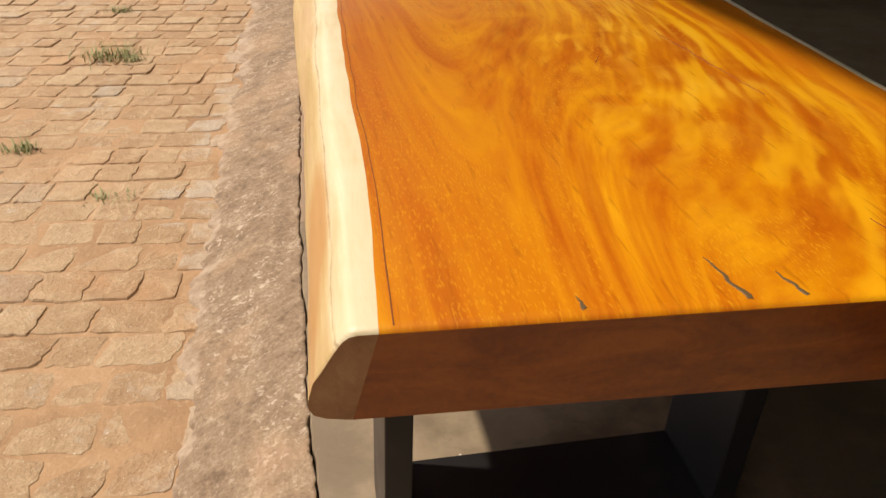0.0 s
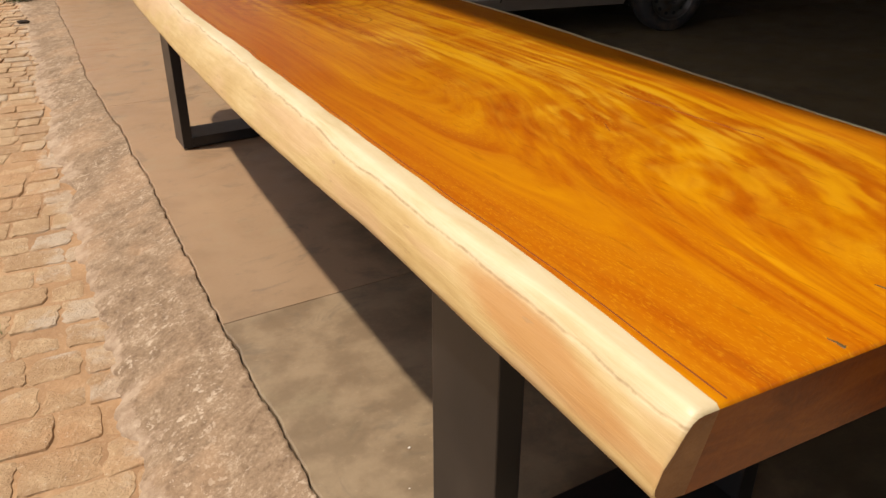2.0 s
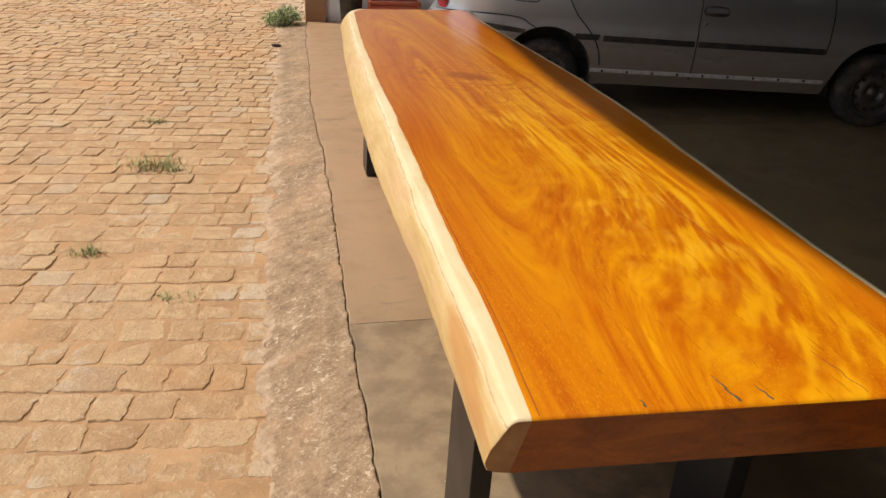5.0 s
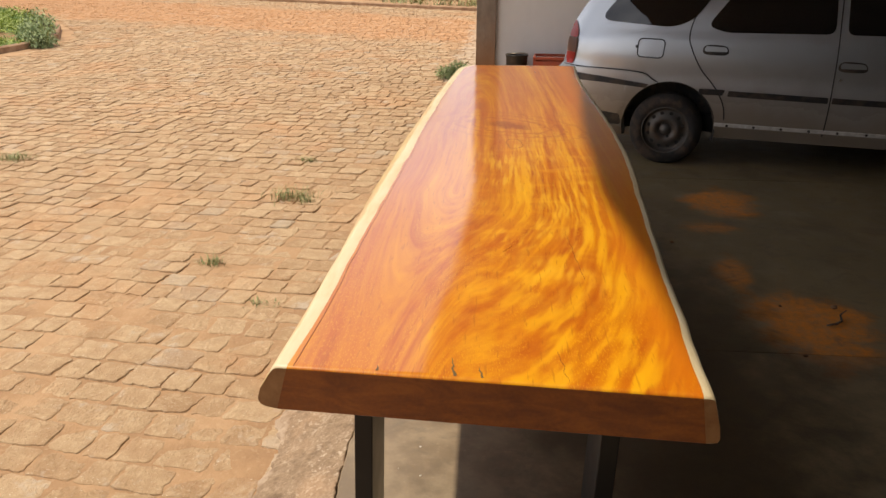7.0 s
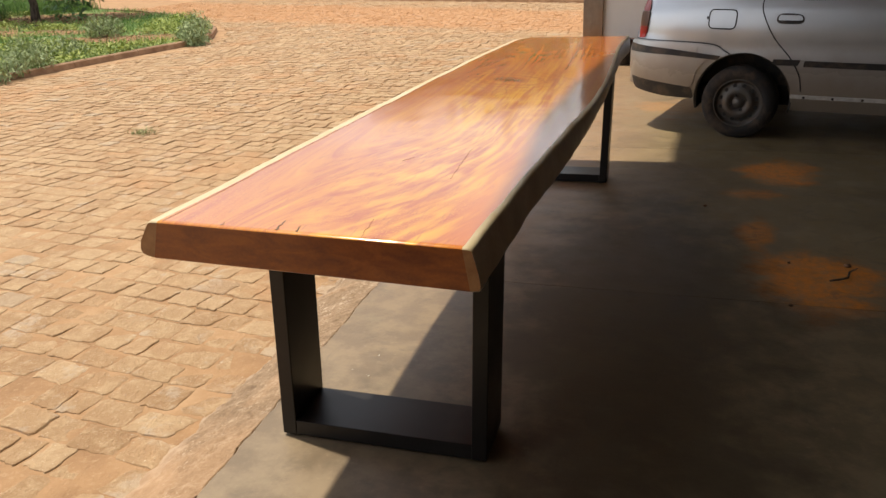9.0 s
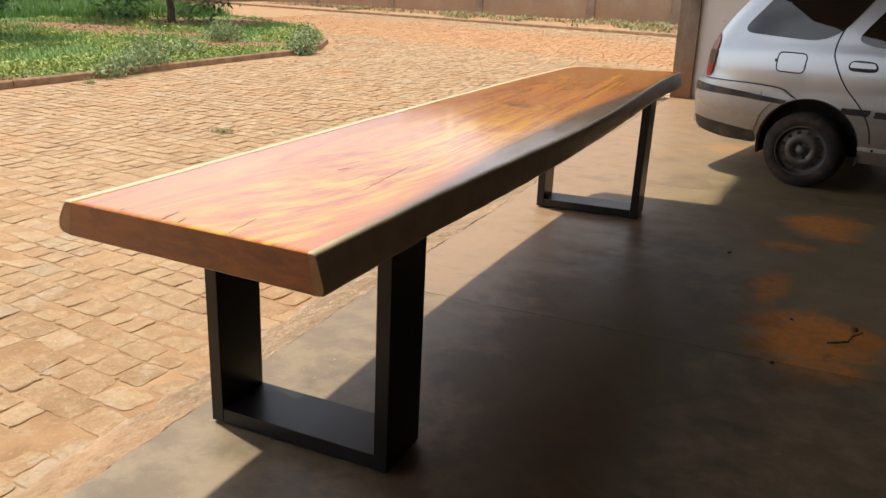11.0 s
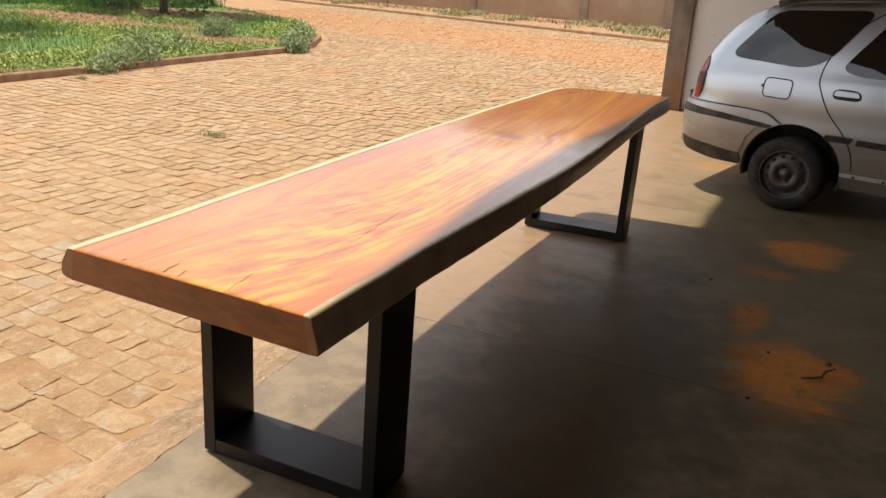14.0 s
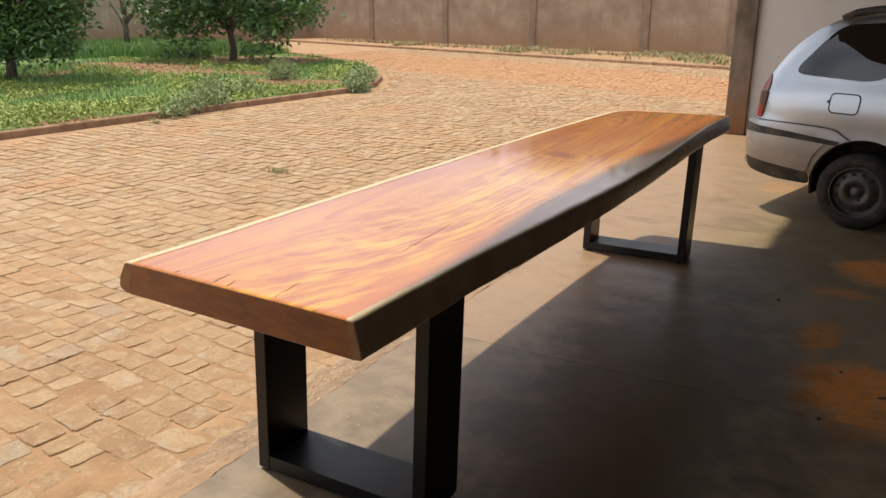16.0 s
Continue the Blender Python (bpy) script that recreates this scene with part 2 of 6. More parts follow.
def sapwood():
    m = Mat("pale_sapwood", rough=0.5, Coat_Weight=0.15, Coat_Roughness=0.3)
    grain = m.noise(m.world((20, 2.2, 44)), 2.4, 5.0, 0.65, 0.5)
    cloud = m.noise(m.world((1.5, 1.2, 4)), 5.0, 5.0, 0.65)
    tone = m.sum(m.sum(grain, "MULTIPLY", 0.55), "ADD", m.sum(cloud, "MULTIPLY", 0.45))
    cream = m.ramp(tone, (0.36, (0.55, 0.42, 0.22)), (0.48, (0.62, 0.505, 0.30)), (0.62, (0.67, 0.57, 0.38)))
    tan = m.ramp(tone, (0.36, (0.43, 0.280, 0.105)), (0.50, (0.52, 0.365, 0.155)), (0.64, (0.60, 0.455, 0.225)))
    x, y, z = m.xyz(m.world())
    seam_at = m.sum(m.sum(m.noise(m.world((0, 2.3, 0)), 1.4, 5.0, 0.65), "MULTIPLY", 0.022), "ADD", m.sum(m.sum(m.step(y, 1.2, 1.9), "MULTIPLY", 0.010), "ADD", 0.7645))
    below = m.sum(1.0, "SUBTRACT", m.step(m.sum(z, "SUBTRACT", seam_at), -0.010, 0.004))
    wood = m.mix(below, cream, tan)
    # scraped pinkish patches in the lower band, and a long pale oval by the near end
    pink = m.sum(m.step(m.noise(m.world((3, 2.2, 14)), 1.3, 3.0), 0.47, 0.66), "MULTIPLY", below)
    wood = m.mix(m.sum(pink, "MULTIPLY", 0.45), wood, (0.56, 0.36, 0.21))
    oy = m.sum(m.sum(y, "SUBTRACT", 0.79), "DIVIDE", 0.19)
    oz = m.sum(m.sum(m.sum(z, "SUBTRACT", 0.738), "SUBTRACT", m.sum(m.sum(y, "SUBTRACT", 0.65), "MULTIPLY", 0.08)), "DIVIDE", 0.024)
    od = m.sum(m.sum(m.sum(m.sum(oy, "POWER", 2.0), "ADD", m.sum(oz, "POWER", 2.0)), "SQRT"), "ADD", m.sum(m.sum(cloud, "SUBTRACT", 0.5), "MULTIPLY", 0.8))
    wood = m.mix(m.sum(m.sum(1.0, "SUBTRACT", m.step(od, 0.5, 1.25)), "MULTIPLY", 0.80), wood, (0.46, 0.225, 0.070))
    # the worn thread of bark along the seam
    seam = m.sum(1.0, "SUBTRACT", m.step(m.sum(m.sum(z, "SUBTRACT", seam_at), "ABSOLUTE"), 0.0002, 0.0022))
    broken = m.step(m.noise(m.world((4, 9, 4)), 1.6, 5.0, 0.7), 0.36, 0.60)
    wood = m.mix(m.sum(m.sum(seam, "MULTIPLY", broken), "MULTIPLY", 0.70), wood, (0.30, 0.18, 0.07))
    flecks = m.sum(m.step(m.noise(m.world((30, 12, 60)), 1.5, 3.0), 0.66, 0.72), "MULTIPLY", m.sum(below, "MULTIPLY", 0.5))
    wood = m.mix(flecks, wood, (0.36, 0.22, 0.10))
    m.put("Base Color", wood)
    m.bump(m.sum(grain, "SUBTRACT", m.sum(seam, "MULTIPLY", 0.6)), 0.3, 0.003)
    return m.m


def black_steel():
    m = Mat("black_painted_steel", rough=0.35)
    m.put("Specular IOR Level", 0.36)
    at = m.world()
    scuff = m.noise(at, 4.0, 3.0, 0.55)
    m.put("Base Color", m.ramp(scuff, (0.3, (0.008, 0.0075, 0.008)), (0.62, (0.014, 0.0125, 0.0125)), (0.8, (0.035, 0.030, 0.026))))
    m.put("Roughness", m.span(m.noise(at, 5.0, 3.0), 0.3, 0.7, 0.30, 0.40))
    m.bump(m.noise(at, 220.0, 2.0), 0.08, 0.001)
    return m.m


def slab_concrete():
    m = Mat("smooth_stained_concrete", rough=0.4)
    at = m.world()
    x, y, z = m.xyz(at)
    big = m.noise(m.world((1, 0.7, 1)), 1.3, 5.0, 0.6, 0.6)
    mid = m.noise(at, 6.0, 5.0, 0.62)
    fine = m.noise(at, 70.0, 4.0, 0.6)
    tone = m.sum(m.sum(big, "MULTIPLY", 0.55), "ADD", m.sum(m.sum(mid, "MULTIPLY", 0.3), "ADD", m.sum(fine, "MULTIPLY", 0.15)))
    grey = m.ramp(tone, (0.36, (0.115, 0.092, 0.064)), (0.5, (0.20, 0.158, 0.103)), (0.64, (0.31, 0.235, 0.140)))
    # floor darkened towards the inside for the garage's shade, paler by the open edge
    inner_shade = m.step(m.sum(x, "ADD", m.sum(m.sum(big, "SUBTRACT", 0.5), "MULTIPLY", 1.2)), 0.75, 1.7)
    grey = m.mix(inner_shade, m.mix(0.5, grey, (0.37, 0.250, 0.150)), m.mix(0.45, grey, (0.25, 0.190, 0.082)))
    grey = m.mix(m.sum(m.step(m.noise(at, 2.6, 5.0, 0.65, 0.5), 0.50, 0.68), "MULTIPLY", 0.45), grey, (0.085, 0.066, 0.046))
    # the red earth that feet and tyres carried in: a haze along the open side and two spilt patches
    haze = m.sum(m.sum(1.0, "SUBTRACT", m.step(x, 0.4, 1.6)), "MULTIPLY", m.step(y, 0.6, 4.0))
    grey = m.mix(m.sum(haze, "MULTIPLY", 0.60), grey, (0.39, 0.232, 0.128))
    edge = m.noise(m.world((1, 1, 1)), 3.4, 5.0, 0.62)
    dust = None
    for cx, cy, sx, sy, amount in ((2.00, 2.46, 0.27, 0.40, 1.0), (1.83, 2.95, 0.10, 0.25, 0.7), (2.06, 4.12, 0.24, 0.32, 0.9), (1.50, 6.2, 0.45, 0.35, 0.25), (1.9, 3.65, 0.18, 0.14, 0.6)):
        dx = m.sum(m.sum(x, "SUBTRACT", cx), "DIVIDE", sx)
        dy = m.sum(m.sum(y, "SUBTRACT", cy), "DIVIDE", sy)
        d = m.sum(m.sum(m.sum(dx, "POWER", 2.0), "ADD", m.sum(dy, "POWER", 2.0)), "SQRT")
        d = m.sum(d, "ADD", m.sum(m.sum(edge, "SUBTRACT", 0.5), "MULTIPLY", 2.4))
        one = m.sum(m.sum(1.0, "SUBTRACT", m.step(d, 0.45, 1.15)), "MULTIPLY", amount)
        dust = one if dust is None else m.sum(dust, "MAXIMUM", one)
    crumbly = m.span(m.noise(at, 26.0, 5.0, 0.75), 0.36, 0.58, 0.55, 1.0)
    grey = m.mix(m.sum(dust, "MULTIPLY", crumbly), grey, (0.72, 0.255, 0.035))
    spots = m.sum(m.step(m.noise(at, 5.0, 6.0, 0.75), 0.52, 0.72), "MULTIPLY", 0.3)
    grey = m.mix(m.sum(spots, "MULTIPLY", 0.3), grey, (0.07, 0.055, 0.042))
    # the nearer cast panel is greyer and dirtier than the next
    older = m.sum(m.sum(1.0, "SUBTRACT", m.step(y, 2.186, 2.194)), "MULTIPLY", m.step(y, -0.36, -0.35))
    grey = m.mix(m.sum(older, "MULTIPLY", 0.55), grey, m.mix(m.step(mid, 0.40, 0.62), (0.125, 0.096, 0.060), (0.255, 0.197, 0.122)))
    blotch = m.noise(at, 3.2, 6.0, 0.72)
    grey = m.mix(m.sum(m.step(blotch, 0.52, 0.66), "MULTIPLY", 0.35), grey, (0.32, 0.255, 0.155))
    scuffs = m.noise(m.world((1.6, 2.2, 1)), 2.6, 6.0, 0.72, 0.8)
    grey = m.mix(m.sum(m.step(scuffs, 0.53, 0.66), "MULTIPLY", 0.45), grey, (0.130, 0.104, 0.074))
    grey = m.mix(m.sum(m.step(m.noise(at, 48.0, 5.0, 0.75), 0.60, 0.70), "MULTIPLY", 0.35), grey, (0.35, 0.275, 0.175))
    # a dark stain beside the table, widened and deepened to add shade under it
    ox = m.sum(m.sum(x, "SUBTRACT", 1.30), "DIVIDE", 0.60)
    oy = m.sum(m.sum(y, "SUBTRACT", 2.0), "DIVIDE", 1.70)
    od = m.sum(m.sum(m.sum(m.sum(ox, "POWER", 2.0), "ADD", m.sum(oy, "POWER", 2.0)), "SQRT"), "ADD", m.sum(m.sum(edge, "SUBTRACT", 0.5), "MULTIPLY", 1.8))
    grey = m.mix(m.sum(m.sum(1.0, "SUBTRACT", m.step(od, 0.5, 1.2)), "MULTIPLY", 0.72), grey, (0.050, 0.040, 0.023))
    # thin red streaks dragged across by tyres
    drag = m.noise(m.world((1.6, 30, 1)), 1.0, 3.0, 0.6, 0.3)
    band = m.sum(m.sum(m.step(y, 5.3, 5.6), "MULTIPLY", m.sum(1.0, "SUBTRACT", m.step(y, 6.2, 6.6))), "MULTIPLY", m.sum(1.0, "SUBTRACT", m.step(x, 1.5, 1.9)))
    grey = m.mix(m.sum(m.sum(m.step(drag, 0.60, 0.66), "MULTIPLY", band), "MULTIPLY", 0.7), grey, (0.30, 0.10, 0.03))
    m.put("Base Color", grey)
    m.put("Roughness", m.sum(m.span(mid, 0.3, 0.7, 0.34, 0.52), "ADD", m.sum(dust, "MULTIPLY", 0.4)))
    m.bump(m.sum(fine, "ADD", m.sum(dust, "MULTIPLY", 1.5)), 0.18, 0.003)
    return m.m


def rubble_concrete():
    m = Mat("rough_broken_concrete", rough=0.95)
    at = m.world()
    x, y, z = m.xyz(at)
    big = m.noise(at, 4.0, 5.0, 0.65)
    mid = m.noise(at, 17.0, 5.0, 0.7)
    grit = m.noise(at, 95.0, 5.0, 0.75)
    pits = m.cells(at, 70.0)
    tone = m.sum(m.sum(mid, "MULTIPLY", 0.50), "ADD", m.sum(grit, "MULTIPLY", 0.50))
    c = m.ramp(tone, (0.38, (0.15, 0.096, 0.057)), (0.47, (0.225, 0.150, 0.090)), (0.55, (0.285, 0.198, 0.124)), (0.65, (0.45, 0.345, 0.240)))
    # worn mortar: pale crumbs and flakes, brown hollows, earth washed over some of it
    flake = m.step(m.noise(at, 46.0, 4.0, 0.7), 0.56, 0.62)
    c = m.mix(m.sum(flake, "MULTIPLY", m.sum(m.step(big, 0.44, 0.60), "MULTIPLY", 0.6)), c, (0.58, 0.47, 0.35))
    c = m.mix(m.sum(m.sum(1.0, "SUBTRACT", m.step(pits, 0.10, 0.20)), "MULTIPLY", 0.65), c, (0.15, 0.092, 0.055))
    c = m.mix(m.sum(m.step(m.noise(at, 2.2, 5.0, 0.6), 0.50, 0.62), "MULTIPLY", 0.35), c, (0.45, 0.285, 0.165))
    # a skim of grey mortar along the outer side, broken off in places
    ragged = m.sum(m.sum(m.noise(at, 6.0, 5.0, 0.68), "SUBTRACT", 0.5), "MULTIPLY", 0.34)
    skim = m.sum(1.0, "SUBTRACT", m.step(m.sum(m.sum(x, "SUBTRACT", m.sum(m.sum(y, "SUBTRACT", 4.0), "MULTIPLY", 0.012)), "ADD", ragged), -0.045, -0.015))
    c = m.mix(m.sum(skim, "MULTIPLY", 0.60), c, m.mix(m.step(mid, 0.40, 0.62), (0.34, 0.240, 0.160), (0.46, 0.350, 0.250)))
    spill = m.sum(1.0, "SUBTRACT", m.step(m.sum(y, "ADD", m.sum(big, "MULTIPLY", 0.8)), 1.15, 1.6))
    c = m.mix(m.sum(spill, "MULTIPLY", 0.32), c, (0.48, 0.285, 0.150))
    m.put("Base Color", c)
    m.bump(m.sum(m.sum(grit, "MULTIPLY", m.sum(1.0, "SUBTRACT", m.sum(skim, "MULTIPLY", 0.6))), "ADD", m.sum(m.sum(m.step(pits, 0.05, 0.22), "MULTIPLY", 0.8), "ADD", m.sum(mid, "MULTIPLY", 0.8))), 0.35, 0.008)
    return m.m


LANE = (11.6, 13.0, 15.6, 17.0)                            # the dusty band of the lane: y + 0.41 x where it begins and ends


def paving_stone():
    m = Mat("tan_paving_stone", rough=0.9)
    at = m.world()
    x, y, z = m.xyz(at)
    own = m.sum(m.sum(m.random(), "ADD", m.island()), "FRACT")
    c = m.ramp(own, (0.0, (0.35, 0.215, 0.110)), (0.3, (0.395, 0.252, 0.134)), (0.6, (0.42, 0.278, 0.152)), (0.85, (0.46, 0.315, 0.180)), (0.93, (0.38, 0.225, 0.112)), (1.0, (0.40, 0.310, 0.212)))
    cloud = m.noise(at, 13.0, 6.0, 0.70)
    c = m.mix(m.sum(m.step(cloud, 0.47, 0.64), "MULTIPLY", 0.50), c, (0.55, 0.395, 0.235))
    c = m.mix(m.sum(m.sum(1.0, "SUBTRACT", m.step(cloud, 0.36, 0.48)), "MULTIPLY", 0.30), c, (0.33, 0.190, 0.095))
    # red earth worn over the stones, most of all along the lane before the boundary wall
    along = m.sum(m.sum(y, "ADD", m.sum(x, "MULTIPLY", 0.41)), "ADD", m.sum(m.sum(m.noise(at, 0.8, 4.0, 0.6), "SUBTRACT", 0.5), "MULTIPLY", 2.0))
    lane = m.sum(m.sum(m.step(along, LANE[0], LANE[1]), "MULTIPLY", m.sum(1.0, "SUBTRACT", m.step(along, LANE[2], LANE[3]))), "MULTIPLY", 0.85)
    patch = m.sum(m.step(m.noise(at, 0.9, 6.0, 0.68), 0.48, 0.66), "MULTIPLY", 0.45)
    dust = m.sum(m.sum(lane, "ADD", patch), "MINIMUM", 0.80)
    dust = m.sum(dust, "MULTIPLY", m.span(m.noise(at, 7.0, 5.0, 0.7), 0.35, 0.65, 0.65, 1.1))
    c = m.mix(dust, c, (0.50, 0.245, 0.102))
    c = m.mix(m.sum(m.step(m.noise(at, 5.0, 5.0, 0.72), 0.57, 0.68), "MULTIPLY", 0.55), c, (0.47, 0.385, 0.295))
    # mortar smeared over the stones beside the concrete strip
    smear = m.step(m.sum(m.sum(x, "SUBTRACT", m.sum(m.sum(m.sum(y, "SUBTRACT", 4.0), "MAXIMUM", 0.0), "MULTIPLY", 0.016)), "ADD", m.sum(m.sum(m.noise(at, 5.0, 6.0, 0.7), "SUBTRACT", 0.5), "MULTIPLY", 1.1)), -0.17, -0.03)
    c = m.mix(m.sum(smear, "MULTIPLY", 0.55), c, (0.50, 0.405, 0.305))
    rub = m.noise(at, 70.0, 5.0, 0.72)
    c = m.mix(m.sum(m.step(rub, 0.56, 0.66), "MULTIPLY", 0.42), c, (0.62, 0.48, 0.32))
    c = m.mix(m.sum(m.sum(1.0, "SUBTRACT", m.step(rub, 0.34, 0.44)), "MULTIPLY", 0.25), c, (0.28, 0.16, 0.08))
    # chipped pale crumbs
    crumb = m.sum(m.step(m.noise(at, 120.0, 2.0, 0.6), 0.68, 0.72), "MULTIPLY", 0.7)
    c = m.mix(crumb, c, (0.70, 0.60, 0.47))
    m.put("Base Color", c)
    m.bump(m.sum(m.sum(cloud, "MULTIPLY", 2.2), "ADD", rub), 0.7, 0.014)
    return m.m


def red_earth():
    m = Mat("red_earth", rough=1.0)
    at = m.world()
    c = m.ramp(m.noise(at, 3.0, 6.0, 0.65), (0.34, (0.30, 0.175, 0.090)), (0.52, (0.39, 0.235, 0.122)), (0.7, (0.46, 0.295, 0.165)))
    c = m.mix(m.sum(m.step(m.noise(at, 60.0, 3.0), 0.55, 0.7), "MULTIPLY", 0.4), c, (0.50, 0.34, 0.20))
    m.put("Base Color", c)
    m.bump(m.noise(at, 45.0, 5.0, 0.7), 0.5, 0.015)
    return m.m


BARE = [(-15.4, 13.6, 2.6, 0.9), (-14.0, 16.4, 2.6, 1.7), (-8.65, 11.8, 1.15, 0.75), (-11.2, 12.9, 1.0, 0.4), (-13.0, 12.4, 1.6, 0.75)]


def garden_soil():
    m = Mat("grassy_soil", rough=1.0)
    at = m.world()
    x, y, z = m.xyz(at)
    turf = m.ramp(m.noise(at, 9.0, 5.0, 0.7), (0.3, (0.08, 0.14, 0.035)), (0.55, (0.13, 0.21, 0.05)), (0.75, (0.22, 0.26, 0.09)))
    earth = m.ramp(m.noise(at, 14.0, 4.0), (0.35, (0.22, 0.11, 0.05)), (0.65, (0.38, 0.22, 0.11)))
    bare = m.step(m.noise(at, 0.55, 4.0, 0.6), 0.56, 0.66)
    ragged = m.sum(m.sum(m.noise(at, 2.2, 4.0), "SUBTRACT", 0.5), "MULTIPLY", 1.6)
    for cx, cy, sx, sy in BARE:
        dx = m.sum(m.sum(x, "SUBTRACT", cx), "DIVIDE", sx)
        dy = m.sum(m.sum(y, "SUBTRACT", cy), "DIVIDE", sy)
        d = m.sum(m.sum(m.sum(m.sum(dx, "POWER", 2.0), "ADD", m.sum(dy, "POWER", 2.0)), "SQRT"), "ADD", ragged)
        bare = m.sum(bare, "MAXIMUM", m.sum(1.0, "SUBTRACT", m.step(d, 0.8, 1.15)))
    m.put("Base Color", m.mix(bare, turf, earth))
    m.bump(m.noise(at, 30.0, 5.0, 0.7), 0.6, 0.03)
    return m.m


def leaf(name, dark, light, rough=0.5):
    m = Mat(name, rough=rough)
    c = m.ramp(m.island(), (0.0, dark), (0.6, tuple((a + b) / 2 for a, b in zip(dark, light))), (1.0, light))
    m.put("Base Color", m.mix(m.sum(m.step(m.noise(m.world(), 1.1, 2.0), 0.5, 0.66), "MULTIPLY", 0.35), c, dark))
    m.put("Subsurface Weight", 0.0)
    m.put("Transmission Weight", 0.0)
    return m.m


def bark():
    m = Mat("grey_bark", rough=0.95)
    n = m.noise(m.world((8, 8, 1.6)), 3.0, 5.0, 0.65)
    m.put("Base Color", m.ramp(n, (0.35, (0.055, 0.042, 0.032)), (0.65, (0.17, 0.135, 0.105))))
    m.bump(n, 0.6, 0.02)
    return m.m


def wall_render():
    m = Mat("weathered_rendered_wall", rough=0.95)
    at = m.world()
    x, y, z = m.xyz(at)
    tone = m.noise(m.world((1, 1, 1.2)), 1.2, 7.0, 0.66)
    c = m.ramp(tone, (0.34, (0.30, 0.225, 0.160)), (0.5, (0.37, 0.285, 0.205)), (0.66, (0.45, 0.36, 0.268)))
    runs = m.noise(m.world((3.0, 3.0, 0.25)), 2.0, 4.0)
    c = m.mix(m.sum(m.step(runs, 0.52, 0.68), "MULTIPLY", 0.35), c, (0.27, 0.20, 0.15))
    # splashed red earth along the foot
    foot = m.sum(1.0, "SUBTRACT", m.step(m.sum(z, "ADD", m.sum(m.noise(at, 1.8, 4.0), "MULTIPLY", 1.0)), 0.75, 1.9))
    c = m.mix(m.sum(foot, "MULTIPLY", 0.7), c, (0.40, 0.23, 0.125))
    m.put("Base Color", c)
    m.bump(m.noise(at, 25.0, 5.0, 0.7), 0.3, 0.02)
    return m.m


def white_plaster():
    m = Mat("white_painted_plaster", rough=0.8)
    at = m.world()
    x, y, z = m.xyz(at)
    c = m.ramp(m.noise(m.world((1, 1, 0.5)), 1.4, 5.0, 0.6), (0.35, (0.78, 0.765, 0.735)), (0.65, (0.86, 0.85, 0.825)))
    foot = m.sum(1.0, "SUBTRACT", m.step(m.sum(z, "ADD", m.sum(m.noise(at, 5.0, 4.0), "MULTIPLY", 0.16)), 0.08, 0.24))
    c = m.mix(m.sum(foot, "MULTIPLY", 0.5), c, (0.42, 0.27, 0.17))
    c = m.mix(m.step(m.noise(at, 9.0, 2.0), 0.77, 0.80), c, (0.28, 0.25, 0.22))
    m.put("Base Color", c)
    m.bump(m.noise(at, 60.0, 4.0), 0.1, 0.004)
    return m.m


def column_concrete():
    m = Mat("bare_concrete", rough=0.9)
    at = m.world()
    x, y, z = m.xyz(at)
    c = m.ramp(m.noise(m.world((1, 1, 0.5)), 4.0, 6.0, 0.65), (0.34, (0.16, 0.125, 0.095)), (0.52, (0.26, 0.205, 0.158)), (0.68, (0.36, 0.295, 0.235)))
    foot = m.sum(1.0, "SUBTRACT", m.step(m.sum(z, "ADD", m.sum(m.noise(at, 4.0, 4.0), "MULTIPLY", 0.5)), 0.35, 1.0))
    c = m.mix(m.sum(foot, "MULTIPLY", 0.75), c, (0.36, 0.165, 0.065))
    m.put("Base Color", c)
    m.bump(m.noise(at, 40.0, 5.0, 0.7), 0.3, 0.008)
    return m.m


def plain_rough(name, dark, light, scale=8.0, rough=0.85, bump=0.2):
    m = Mat(name, rough=rough)
    n = m.noise(m.world(), scale, 5.0, 0.62)
    m.put("Base Color", m.ramp(n, (0.34, dark), (0.66, light)))
    m.bump(m.noise(m.world(), scale * 6, 4.0), bump, 0.005)
    return m.m


def silver_paint():
    m = Mat("silver_car_paint", rough=0.30, metal=0.9, colour=(0.6, 0.6, 0.6), Coat_Weight=1.0, Coat_Roughness=0.05)
    at = m.world()
    x, y, z = m.xyz(at)
    flake = m.noise(at, 900.0, 1.0)
    dusty = m.noise(m.world((1, 1, 1)), 3.0, 5.0, 0.65)
    c = m.mix(m.sum(m.step(dusty, 0.45, 0.72), "MULTIPLY", 0.2), (0.50, 0.53, 0.56), (0.44, 0.42, 0.39))
    # low dust, made browner and darker also for the dim floor the flank mirrors
    low = m.sum(1.0, "SUBTRACT", m.step(m.sum(z, "ADD", m.sum(dusty, "MULTIPLY", 0.35)), 0.46, 1.00))
    c = m.mix(m.sum(low, "MULTIPLY", 0.82), c, (0.235, 0.178, 0.118))
    m.put("Metallic", m.sum(0.95, "SUBTRACT", m.sum(low, "MULTIPLY", 0.4)))
    m.put("Base Color", c)
    m.put("Roughness", m.sum(m.span(flake, 0.3, 0.7, 0.30, 0.40), "ADD", m.sum(low, "MULTIPLY", 0.25)))
    m.put("Coat Roughness", m.sum(0.05, "ADD", m.sum(low, "MULTIPLY", 0.3)))
    return m.m


